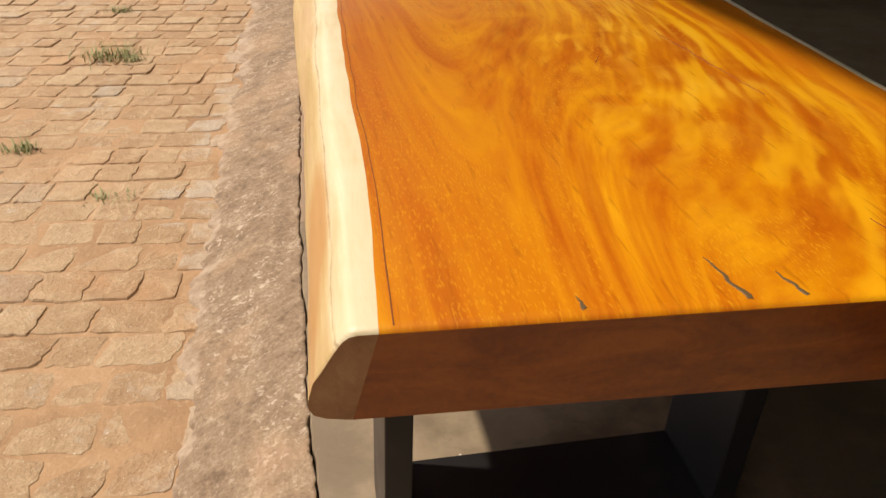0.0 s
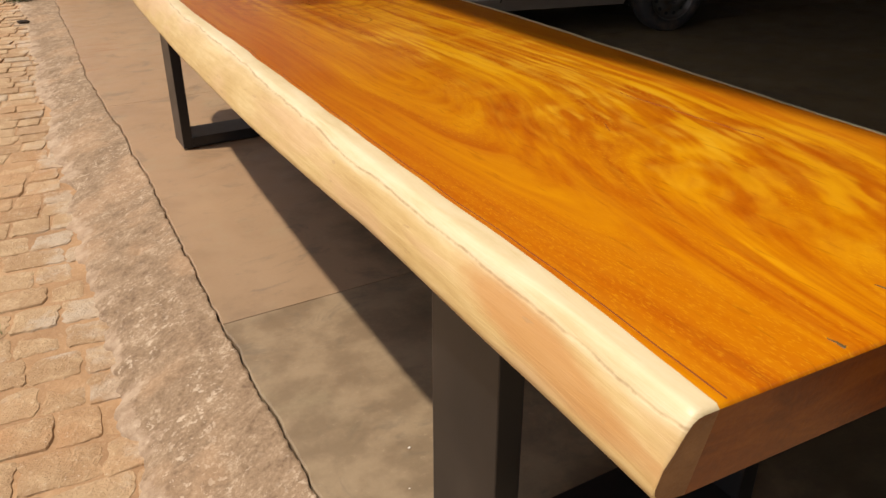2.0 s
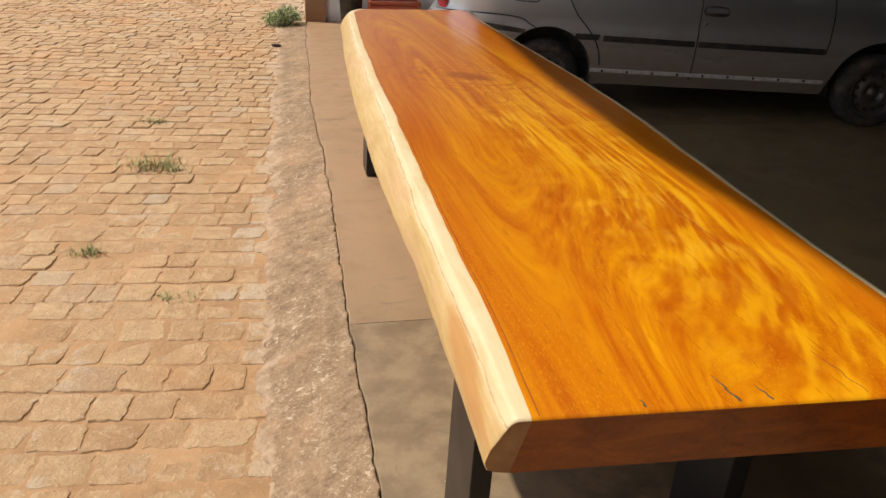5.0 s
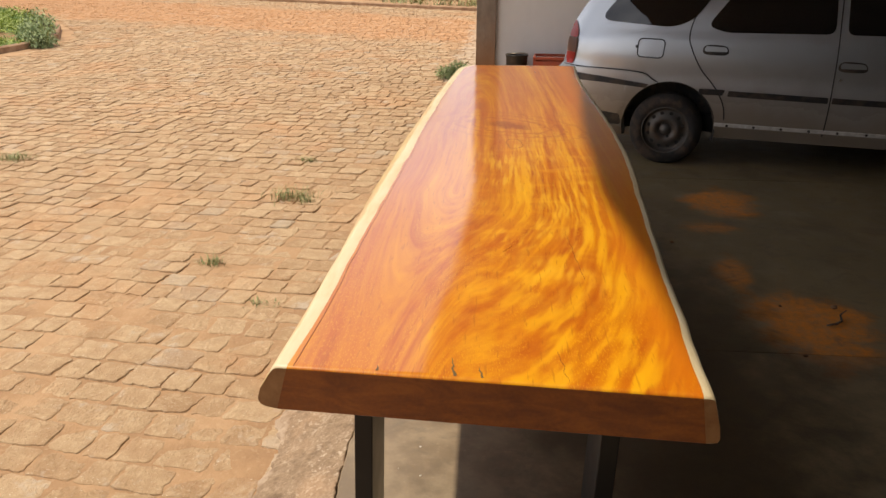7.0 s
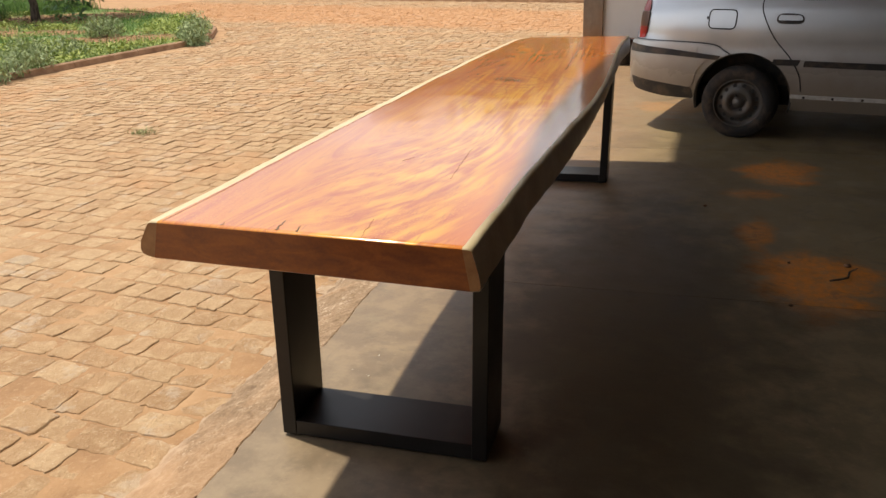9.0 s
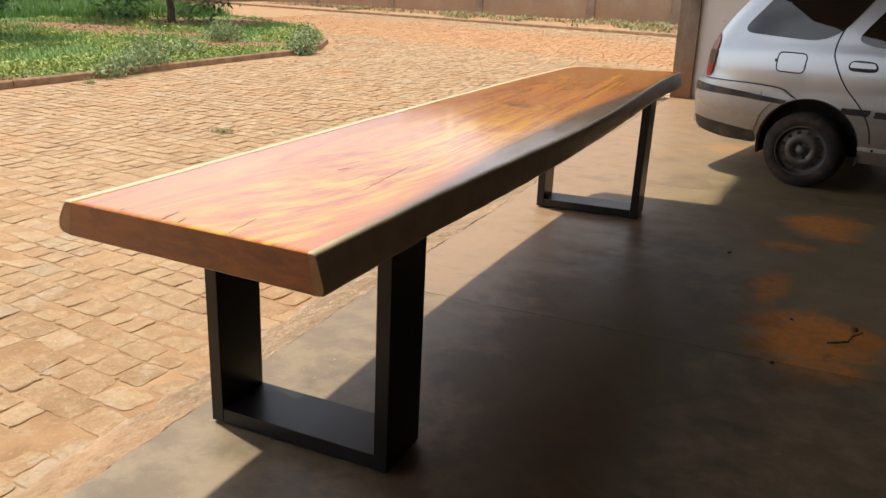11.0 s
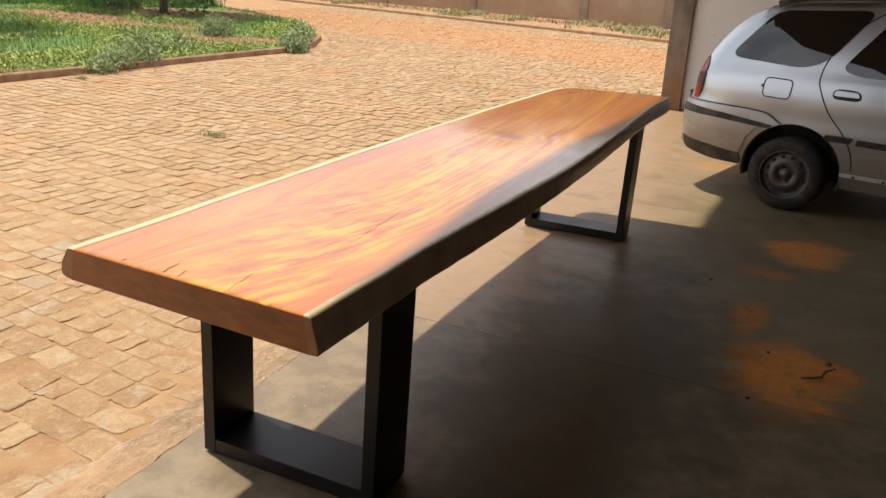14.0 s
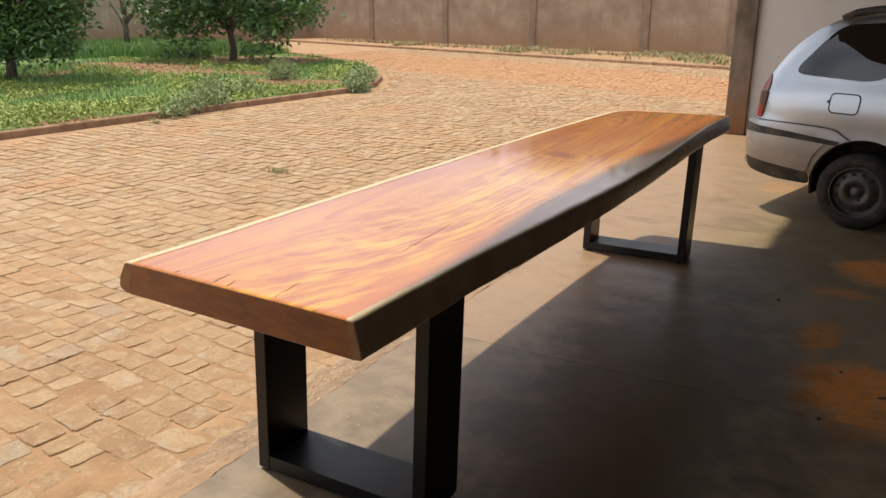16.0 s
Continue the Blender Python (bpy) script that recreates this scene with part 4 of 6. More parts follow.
ribbon("crack", wander(0.612, 0.597, 0.603, 0.66, 12, 0.004, 5.0), lambda u: 0.0075 * (1 - u) ** 0.7 + 0.0006, RESIN, "dark resin-filled crack")
ribbon("crack", wander(0.660, 0.595, 0.652, 0.630, 10, 0.003, 8.0), lambda u: 0.0065 * (1 - u) ** 0.8 + 0.0006, RESIN, "dark resin-filled crack")
ribbon("crack", wander(0.480, 0.604, 0.478, 0.622, 8, 0.002, 9.0), lambda u: 0.007 * (1 - u) + 0.0008, RESIN, "dark resin-filled crack")
ribbon("crack", wander(0.803, 0.592, 0.790, 0.70, 14, 0.004, 11.0), 0.0013, CRACK, "thin dark drying crack")
ribbon("crack", wander(0.69, 1.17, 0.71, 1.21, 10, 0.003, 12.0), 0.0016, CRACK, "thin dark drying crack")
seam = [(track(y, XL) + 0.004 * noise.noise((0, y * 3, 1)) + 0.0022 * noise.noise((0, y * 11, 4)) + sap_width(y) + 0.011 - 0.004 * min(max((y - 0.6) / 0.3, 0), 1) + 0.0015 * noise.noise((4, y * 9, 2)), y) for y in np.arange(0.606, 3.7, 0.012)]
ribbon("seam", seam, lambda u: 0.0019 * (1 - 0.7 * u), CRACK, "dark line between heartwood and sapwood")


def leg_frame(x0, x1, y0, y1, lean, slant, label):
    """A square steel loop, leaning a little, closed by a flat bar under the slab."""
    t = 0.043
    ox, oy = 0.68, 2.46

    def bar(name, a, b, ya, yb, za, zb, bevel):
        bm = box(a - ox, ya - oy, za, b - ox, yb - oy, zb, bevel)
        for v in bm.verts:
            v.co.x += lean * v.co.z / UNDER
            v.co.y += slant * v.co.z / UNDER
        part(name, bm, STEEL, table, label)

    bar("leg", x0, x0 + t, y0, y1, 0.008, UNDER + 0.0015, 0.003)
    bar("leg", x1 - t, x1, y0, y1, 0.008, UNDER + 0.0015, 0.003)
    bar("foot_bar", x0 + t, x1 - t, y0 + 0.002, y1 - 0.002, 0.008, 0.054, 0.002)
    bar("top_bar", x0 + t, x1 - t, y0 + 0.002, y1 - 0.002, UNDER - 0.006, UNDER + 0.0015, 0.001)
    for x in (x0 + 0.035, x1 - 0.035):
        for y in (y0 + 0.035, y1 - 0.035):
            bm = lathe([(0.0, 0.0), (0.018, 0.0), (0.020, 0.002), (0.020, 0.0095), (0.0, 0.0095)], 14)
            bmesh.ops.translate(bm, verts=bm.verts, vec=(x - ox, y - oy, 0))
            part("glide", bm, RUBBER, table, "black rubber glide")


leg_frame(0.345, 0.960, 0.960, 1.152, 0.018, 0.016, "black painted rectangular steel tube")
leg_frame(0.445, 1.058, 3.726, 3.905, 0.016, 0.0, "black painted rectangular steel tube")

# ---- the parked station wagon ----
CAR_TURN, CAR_AT = -14.0, (2.063, 5.862, 0.0)
car = thing("station_wagon", "silver station wagon, dusty and shade-darkened along its lower body, parked in the garage", "car", CAR_AT, CAR_TURN)
REAR_AXLE, FRONT_AXLE, ARCH = 0.0, 2.36, 0.330
TAIL = [(0.25, -0.80), (0.33, -0.845), (0.50, -0.86), (0.655, -0.85), (0.69, -0.80), (0.85, -0.785), (1.0, -0.745), (1.10, -0.685), (1.21, -0.595), (1.30, -0.48), (1.36, -0.36), (1.395, -0.19), (1.41, 0.1)]
ROOF = [(0.1, 1.41), (0.5, 1.43), (0.9, 1.425), (1.2, 1.40), (1.40, 1.35), (1.62, 1.21), (1.85, 1.06), (2.02, 0.955), (2.15, 0.925), (2.6, 0.885), (2.95, 0.82), (3.12, 0.74), (3.22, 0.62), (3.27, 0.48), (3.28, 0.40)]
WIDE = [(0.18, 0.735), (0.30, 0.775), (0.45, 0.795), (0.56, 0.806), (0.62, 0.800), (0.75, 0.803), (0.88, 0.790), (0.945, 0.770), (1.10, 0.734), (1.25, 0.688), (1.34, 0.650), (1.45, 0.60)]


def tail_x(z):
    return track(z, TAIL)


def roof_z(x):
    if x < 0.1:
        return float(np.interp(x, [a for _, a in TAIL[3:]], [z for z, _ in TAIL[3:]])) if x > -0.85 else 0.645
    return track(x, ROOF)


def half_width(x, z):
    """The car's half width, at a place along it and a height."""
    w = track(z, WIDE)
    back = x - tail_x(min(max(z, 0.25), 1.41))
    if back < 0.62:
        u = 1 - max(back, 0) / 0.62
        turned = 0.10 + 0.13 * min(max((z - 0.86) / 0.16, 0.0), 1.0)
        w *= math.sqrt(1 - turned * u * u - 0.32 * u**6)
    nose = 3.28 - x
    if nose < 0.75:
        u = 1 - max(nose, 0) / 0.75
        w *= math.sqrt(1 - 0.45 * u * u)
    return w


def sill_z(x):
    """The lower edge of the side, with the round wheel arches."""
    low = 0.205 if 0.3 < x < 2.1 else 0.245
    if x < -0.3:
        low = 0.262 + 0.07 * max(0, (-0.45 - x)) / 0.4
    for axle in (REAR_AXLE, FRONT_AXLE):
        d = abs(x - axle - 0.01)
        if d < ARCH:
            low = max(low, 0.268 + math.sqrt(ARCH**2 - d**2) * 1.0)
    return low


def car_body():
    stations = sorted(set(np.r_[np.linspace(-0.855, -0.30, 34), np.linspace(-0.345, 0.37, 50), np.linspace(0.40, 2.05, 40), np.linspace(2.07, 2.78, 40), np.linspace(2.8, 3.28, 24)].round(4)))
    vs, fs = [], []
    nu = 34
    for x in stations:
        zb, zt = sill_z(x), roof_z(x)
        zb = min(zb, zt - 0.08)
        ring = []
        shoulder = zt - min(0.05, 0.4 * (zt - zb))
        for i in range(nu):
            z = max(zb, min(0.205, zb) + (shoulder - min(0.205, zb)) * i / (nu - 1))
            ring.append((half_width(x, z), z))
        w = half_width(x, shoulder)
        ring += [(w * 0.965, shoulder + 0.5 * (zt - shoulder)), (w * 0.88, shoulder + 0.80 * (zt - shoulder)), (w * 0.62, zt - 0.004), (0.0, zt)]
        for y, z in ring:
            vs.append((x, -y, z))
        for y, z in ring[-2::-1]:
            vs.append((x, y, z))
    n = 2 * (nu + 4) - 1
    for k in range(len(stations) - 1):
        for i in range(n - 1):
            o = k * n + i
            fs.append((o, o + n, o + n + 1, o + 1))
    fs.append(tuple(range(n)))
    fs.append(tuple((len(stations) - 1) * n + i for i in range(n))[::-1])
    return vs, fs


vs, fs = car_body()
body = raw("body", vs, fs, PAINT, car, "dusty silver painted body", smooth=True)
bm = bmesh.new()
bm.from_mesh(body.data)
bmesh.ops.remove_doubles(bm, verts=bm.verts, dist=0.0004)
bmesh.ops.dissolve_degenerate(bm, edges=bm.edges, dist=0.0004)
bmesh.ops.recalc_face_normals(bm, faces=bm.faces)
for q in bm.faces:
    q.smooth = True
bm.to_mesh(body.data)
bm.free()


def round_outline(points, r=0.03, n=5):
    """Rounds the corners of a flat outline of (x, z)."""
    out = []
    pts = [Vector(p) for p in points]
    for k, p in enumerate(pts):
        a, b = pts[k - 1], pts[(k + 1) % len(pts)]
        da, db = a - p, b - p
        ra, rb = min(r, da.length * 0.45), min(r, db.length * 0.45)
        s, e = p + da.normalized() * ra, p + db.normalized() * rb
        for i in range(n + 1):
            u = i / n
            out.append(s * (1 - u) ** 2 + p * 2 * u * (1 - u) + e * u * u)
    return out


def dense(points, far=0.04):
    out = []
    for k, p in enumerate(points):
        q = points[(k + 1) % len(points)]
        m = max(1, int((q - p).length / far))
        out += [p.lerp(q, i / m) for i in range(m)]
    return out


def flank_panel(name, points, material, parent, label="", r=0.04, out=0.004, side=-1, inner=0.01, cuts=1):
    """A plate that lies on the flank, cut to an outline of (x, z)."""
    bm = bmesh.new()
    loop = dense(round_outline(points, r), 0.03)
    flat = [bm.verts.new((p.x, 0, p.y)) for p in loop]
    face = bm.faces.new(flat)
    bmesh.ops.triangulate(bm, faces=[face])
    bmesh.ops.subdivide_edges(bm, edges=bm.edges[:], cuts=cuts, use_grid_fill=True)
    for v in bm.verts:
        v.co.y = side * (half_width(v.co.x, v.co.z) + out)
    bmesh.ops.recalc_face_normals(bm, faces=bm.faces)
    made = bmesh.ops.extrude_face_region(bm, geom=bm.faces[:])
    for g in made["geom"]:
        if isinstance(g, bmesh.types.BMVert):
            g.co.y -= side * (out + inner)
    bmesh.ops.recalc_face_normals(bm, faces=bm.faces)
    ob = part(name, bm, material, parent, label, smooth=True)
    ob.data.set_sharp_from_angle(angle=radians(35))
    return ob


def flank_line(name, points, material, parent, label="", r=0.004, side=-1, out=0.0005, flat=None):
    """A thin line that follows the flank."""
    pts = []
    for a, b in zip(points, points[1:]):
        m = max(2, int(math.dist(a, b) / 0.025))
        pts += [(a[0] + (b[0] - a[0]) * i / m, a[1] + (b[1] - a[1]) * i / m) for i in range(m)]
    pts.append(points[-1])
    path = [(x, side * (half_width(x, z) + out), z) for x, z in pts]
    return part(name, tube(path, r, 6), material, parent, label)


def curve(points, n=8):
    """A smooth run of (x, z) through points."""
    ks = [(k, p[0]) for k, p in enumerate(points)]
    kz = [(k, p[1]) for k, p in enumerate(points)]
    return [(track(t, ks), track(t, kz)) for t in np.linspace(0, len(points) - 1, n * (len(points) - 1) + 1)]


for side in (-1, 1):
    # windows, with a thin dark rubber rim each
    flank_panel("rear_quarter_window", [(-0.545, 1.005), (-0.29, 1.325), (0.34, 1.355), (0.12, 1.03), (-0.02, 0.968)], TINT, car, "dark tinted window glass", 0.09, 0.007, side, 0.01, 5)
    flank_panel("rear_door_window", [(0.205, 0.985), (0.46, 1.345), (0.99, 1.345), (1.02, 0.955), (0.33, 0.945)], TINT, car, "dark tinted window glass", 0.06, 0.007, side, 0.01, 5)
    flank_panel("front_door_window", [(1.09, 0.955), (1.065, 1.345), (1.30, 1.31), (1.86, 1.00), (1.89, 0.955)], TINT, car, "dark tinted window glass", 0.05, 0.007, side, 0.01, 5)
    # shut lines
    flank_line("door_seam", curve([(0.42, 1.375), (0.235, 1.227), (0.128, 1.06), (0.095, 0.92), (0.125, 0.82), (0.20, 0.69), (0.31, 0.565), (0.375, 0.45), (0.395, 0.345)]), SEAM, car, "dark shut line", 0.0045, side)
    flank_line("door_seam", curve([(1.03, 1.375), (1.04, 1.1), (1.05, 0.86), (1.055, 0.60), (1.055, 0.40), (1.05, 0.27)]), SEAM, car, "dark shut line", 0.004, side)
    flank_line("door_seam", curve([(1.93, 0.95), (1.96, 0.80), (1.97, 0.62), (1.96, 0.5)]), SEAM, car, "dark shut line", 0.004, side)
    # rubbing strips along the doors
    flank_panel("rubbing_strip", [(0.20, 0.520), (0.20, 0.560), (0.375, 0.560), (0.36, 0.520)], TRIM, car, "black rubber rubbing strip", 0.008, 0.012, side)
    flank_panel("rubbing_strip", [(0.395, 0.515), (0.40, 0.555), (1.04, 0.545), (1.04, 0.505)], TRIM, car, "black rubber rubbing strip", 0.008, 0.012, side)
    flank_panel("rubbing_strip", [(1.065, 0.505), (1.065, 0.545), (1.95, 0.535), (1.95, 0.495)], TRIM, car, "black rubber rubbing strip", 0.008, 0.012, side)
    # sill with a bright bolted edge
    flank_panel("sill_strip", [(0.332, 0.294), (0.332, 0.320), (2.00, 0.312), (2.00, 0.286)], SILL, car, "dull bright sill edge", 0.006, 0.010, side)
    for k in range(9):
        x = 0.42 + 0.18 * k
        bm = lathe([(0.0, -0.004), (0.009, -0.004), (0.009, 0.004), (0.0, 0.007)], 10, axis="y")
        bmesh.ops.translate(bm, verts=bm.verts, vec=(x, side * (half_width(x, 0.304) + 0.011), 0.304))
        part("rivet", bm, TRIM, car)
    # handles: a dark recess with a bright grip
    for x0, x1, z in ((0.197, 0.367, 0.828), (1.07, 1.245, 0.752)):
        cup = flank_panel("door_handle", [(x0 - 0.006, z - 0.034), (x0, z + 0.036), (x1 - 0.008, z + 0.032), (x1 + 0.006, z - 0.036)], TRIM, car, "dark door handle recess", 0.055, 0.003, side)
        flank_panel("grip", [(x0 + 0.006, z - 0.010), (x0 + 0.014, z + 0.026), (x1 - 0.020, z + 0.022), (x1 - 0.006, z - 0.010)], PAINT, cup, "silver grip", 0.016, 0.017, side)
    bm = lathe([(0.0, -0.004), (0.012, -0.004), (0.012, 0.003), (0.0, 0.005)], 14, axis="y")
    bmesh.ops.translate(bm, verts=bm.verts, vec=(1.095, side * (half_width(1.095, 0.665) + 0.002), 0.665))
    part("lock", bm, CHROME, car, "small round door lock")
    # tail lamp: red above and below, smoked between
    lampy = flank_panel("tail_lamp", [(-0.775, 0.87), (-0.752, 0.975), (-0.735, 0.988), (-0.700, 0.93), (-0.695, 0.87)], RED_LENS, car, "red and smoked tail lamp", 0.03, 0.010, side)
    flank_panel("indicator_lens", [(-0.785, 0.765), (-0.776, 0.869), (-0.696, 0.869), (-0.702, 0.765)], SMOKE_LENS, lampy, "smoked lens", 0.01, 0.010, side)
    flank_panel("lower_lens", [(-0.788, 0.682), (-0.786, 0.764), (-0.703, 0.764), (-0.722, 0.682)], RED_LENS, lampy, "red lens", 0.015, 0.010, side)
    # rear bumper, wrapped round the corner up to the wheel arch
    wrap = flank_panel("rear_bumper", [(-0.835, 0.40), (-0.835, 0.668), (-0.40, 0.660), (-0.19, 0.640), (-0.10, 0.585), (-0.24, 0.553), (-0.315, 0.46), (-0.342, 0.34)], PAINT, car, "silver painted rear bumper", 0.03, 0.013, side, 0.02, 3)
    flank_panel("bumper_strip", [(-0.838, 0.585), (-0.838, 0.642), (-0.50, 0.614), (-0.150, 0.573), (-0.170, 0.546), (-0.50, 0.572)], TRIM, wrap, "black bumper strip", 0.008, 0.021, side, 0.02)
    flank_panel("bumper_valance", [(-0.80, 0.30), (-0.832, 0.40), (-0.345, 0.345), (-0.325, 0.255), (-0.55, 0.262)], TRIM, wrap, "dark lower bumper edge", 0.03, 0.006, side, 0.02)
    # wheel arches: dark liners
    for axle in (REAR_AXLE, FRONT_AXLE):
        bm = bmesh.new()
        rings = []
        for i in range(25):
            a = math.pi * (i / 24) * 1.16 - 0.08 * math.pi
            x, z = axle + 0.01 + (ARCH + 0.004) * math.cos(a), 0.268 + (ARCH + 0.004) * math.sin(a)
            wy = half_width(x, max(z, 0.3))
            rings.append([bm.verts.new((x, side * (wy - 0.012), z)), bm.verts.new((axle + 0.01 + (ARCH - 0.012) * math.cos(a), side * (wy - 0.020), 0.268 + (ARCH - 0.012) * math.sin(a))),
                          bm.verts.new((x, side * 0.50, z)), bm.verts.new((axle, side * 0.50, 0.25))])
        for a, b in zip(rings, rings[1:]):
            for i in range(3):
                bm.faces.new((a[i], a[i + 1], b[i + 1], b[i]))
        bmesh.ops.recalc_face_normals(bm, faces=bm.faces)
        part("arch_liner", bm, TRIM, car, "dark wheel arch")
    # roof rail
    rail = [(-0.30, side * 0.60, 1.365), (-0.22, side * 0.60, 1.400), (-0.10, side * 0.60, 1.418), (0.3, side * 0.60, 1.438), (0.75, side * 0.60, 1.438), (1.05, side * 0.60, 1.420), (1.13, side * 0.60, 1.385)]
    part("roof_rail", tube(rail, [0.024, 0.026, 0.026, 0.026, 0.026, 0.026, 0.024], 10), TRIM, car, "black roof rail", smooth=True)
    # door mirror
    bm = box(1.80, side * 0.80 - 0.10 * (side < 0), 0.97, 1.93, side * 0.80 + 0.10 * (side > 0), 1.10, 0.03)
    part("door_mirror", bm, TRIM, car, "black door mirror")
    flank_panel("headlamp", [(2.93, 0.60), (2.86, 0.735), (3.17, 0.69), (3.21, 0.60)], CLEAR_LENS, car, "clear headlamp", 0.02, 0.004, side)

# fuel flap on the camera's side: a dark rounded shut line and a lug
flank_panel("fuel_flap", [(-0.252, 0.762), (-0.248, 0.889), (-0.063, 0.884), (-0.071, 0.756)], PAINT, car, "silver fuel flap", 0.03, 0.002)
outline = [(p.x, p.y) for p in round_outline([(-0.252, 0.762), (-0.248, 0.889), (-0.063, 0.884), (-0.071, 0.756)], 0.035)]
flank_line("flap_seam", outline + outline[:1], SEAM, car, "dark shut line", 0.0042, out=0.0015)
part("flap_lug", box(-0.267, -half_width(-0.26, 0.83) - 0.006, 0.822, -0.250, -half_width(-0.26, 0.83) + 0.004, 0.842, 0.003), TRIM, car, "small dark lug")
# the arch line pressed above the bumper
flank_line("bumper_seam", curve([(-0.79, 0.676), (-0.40, 0.667), (-0.20, 0.650), (-0.13, 0.612), (-0.085, 0.588)]), SEAM, car, "dark shut line", 0.0035, out=0.012)


def cross_panel(name, xs_zs, widths, material, label, out=0.004):
    """A plate across the car, such as the rear glass, through rows of (x, z) and half widths."""
    vs, fs = [], []
    for (x, z), w in zip(xs_zs, widths):
        for i in range(9):
            u = -1 + 2 * i / 8
            vs.append((x - out + 0.05 * u * u * (1 if x < 1 else -1), w * u, z + out))
    for k in range(len(xs_zs) - 1):
        for i in range(8):
            o = 9 * k + i
            fs.append((o, o + 1, o + 10, o + 9))
    ob = raw(name, vs, fs, material, car, label, smooth=True)
    mod = ob.modifiers.new("thick", "SOLIDIFY")
    mod.thickness = 0.004
    return ob


cross_panel("rear_glass", [(-0.665, 1.04), (-0.60, 1.14), (-0.50, 1.25), (-0.37, 1.33)], [0.60, 0.57, 0.54, 0.50], TINT, "dark tinted rear glass", 0.02)
cross_panel("windscreen", [(1.93, 1.015), (1.75, 1.13), (1.55, 1.26), (1.40, 1.355)], [0.66, 0.62, 0.57, 0.53], TINT, "dark tinted windscreen", -0.012)
part("rear_wiper", tube([(-0.73, -0.05, 1.02), (-0.70, -0.25, 1.07), (-0.68, -0.42, 1.06)], [0.012, 0.007, 0.005], 6), TRIM, car, "black rear wiper")
part("number_plate", box(-0.795, -0.20, 0.74, -0.775, 0.20, 0.86, 0.004), CHROME, car, "blank pale number plate")
part("front_bumper", box(3.20, -0.62, 0.30, 3.30, 0.62, 0.52, 0.04), TRIM, car, "dark front bumper")
part("underbody", box(-0.34, -0.56, 0.20, 3.0, 0.56, 0.34, 0.03), SEAM, car, "dark underbody")


def wheel(axle, side):
    hub = new("wheel")
    hub.parent = car
    hub.matrix_local = pose(axle, side * 0.818, 0.250, 0, 0, 0 if side < 0 else 180)
    tagged(hub, "dusty black tyre on a bare grey steel rim")
    tyre = lathe([(0.168, -0.010), (0.176, -0.018), (0.200, -0.020), (0.230, -0.012), (0.248, 0.004), (0.256, 0.024), (0.2575, 0.060), (0.2575, 0.120), (0.254, 0.150), (0.242, 0.172), (0.20, 0.18), (0.165, 0.17), (0.165, 0.0), (0.168, -0.010)], 56, axis="y")
    part("tyre", tyre, RUBBER, hub, "dusty black tyre", smooth=True)
    rim = lathe([(0.172, -0.008), (0.168, -0.014), (0.160, -0.012), (0.157, 0.006), (0.150, 0.020), (0.135, 0.024), (0.118, 0.012), (0.098, 0.000), (0.078, -0.004), (0.060, 0.004), (0.046, 0.020), (0.040, 0.022), (0.034, 0.004), (0.0, 0.000)], 48, axis="y")
    part("rim", rim, RIM, hub, "bare grey steel rim without hub cap", smooth=True)
    for k in range(12):
        a = 2 * math.pi * (k + 0.5) / 12
        bm = lathe([(0.0, -0.0015), (0.013, -0.0015), (0.0145, 0.004), (0.0, 0.004)], 12, axis="y")
        bmesh.ops.translate(bm, verts=bm.verts, vec=(0.122 * math.cos(a), 0.010, 0.122 * math.sin(a)))
        part("vent_hole", bm, SEAM, hub)
    for k in range(4):
        a = 2 * math.pi * k / 4 + 0.4
        bm = lathe([(0.0, -0.010), (0.008, -0.010), (0.010, 0.002), (0.010, 0.02)], 6, axis="y")
        bmesh.ops.translate(bm, verts=bm.verts, vec=(0.052 * math.cos(a), 0.004, 0.052 * math.sin(a)))
        part("wheel_bolt", bm, TRIM, hub)


for axle in (REAR_AXLE, FRONT_AXLE):
    for side in (-1, 1):
        wheel(axle, side)

# ---- things by the white wall ----
bucket = thing("bucket", "black plastic bucket standing by the white wall", "bucket", (0.825, 8.93, 0))
part("pail", lathe([(0.0, 0.004), (0.108, 0.0), (0.114, 0.006), (0.132, 0.288), (0.140, 0.290), (0.141, 0.304), (0.134, 0.306), (0.127, 0.290), (0.109, 0.014), (0.0, 0.012)], 36), BUCKET, bucket, smooth=True)
part("bail", tube([(0.139 * math.cos(a), 0.139 * math.sin(a) * 0.97, 0.285 - 0.045 * math.sin(a)) for a in np.linspace(math.pi, 2 * math.pi, 17)], 0.0035, 6), CHROME, bucket, "thin wire handle")
crate = thing("crate", "faded red plastic crate standing by the white wall", "crate", (1.33, 8.98, 0), -4)
CL, CW, CH = 0.60, 0.36, 0.285
part("base", box(-CL / 2 + 0.02, -CW / 2 + 0.02, 0.0, CL / 2 - 0.02, CW / 2 - 0.02, 0.02, 0.004), CRATE, crate)
part("rim", prism([(-CL / 2, -CW / 2, CH - 0.03), (CL / 2, -CW / 2, CH - 0.03), (CL / 2, -CW / 2 + 0.022, CH - 0.03), (-CL / 2, -CW / 2 + 0.022, CH - 0.03)], (0, 0, 0.03)), CRATE, crate)
part("rim", prism([(-CL / 2, CW / 2 - 0.022, CH - 0.03), (CL / 2, CW / 2 - 0.022, CH - 0.03), (CL / 2, CW / 2, CH - 0.03), (-CL / 2, CW / 2, CH - 0.03)], (0, 0, 0.03)), CRATE, crate)
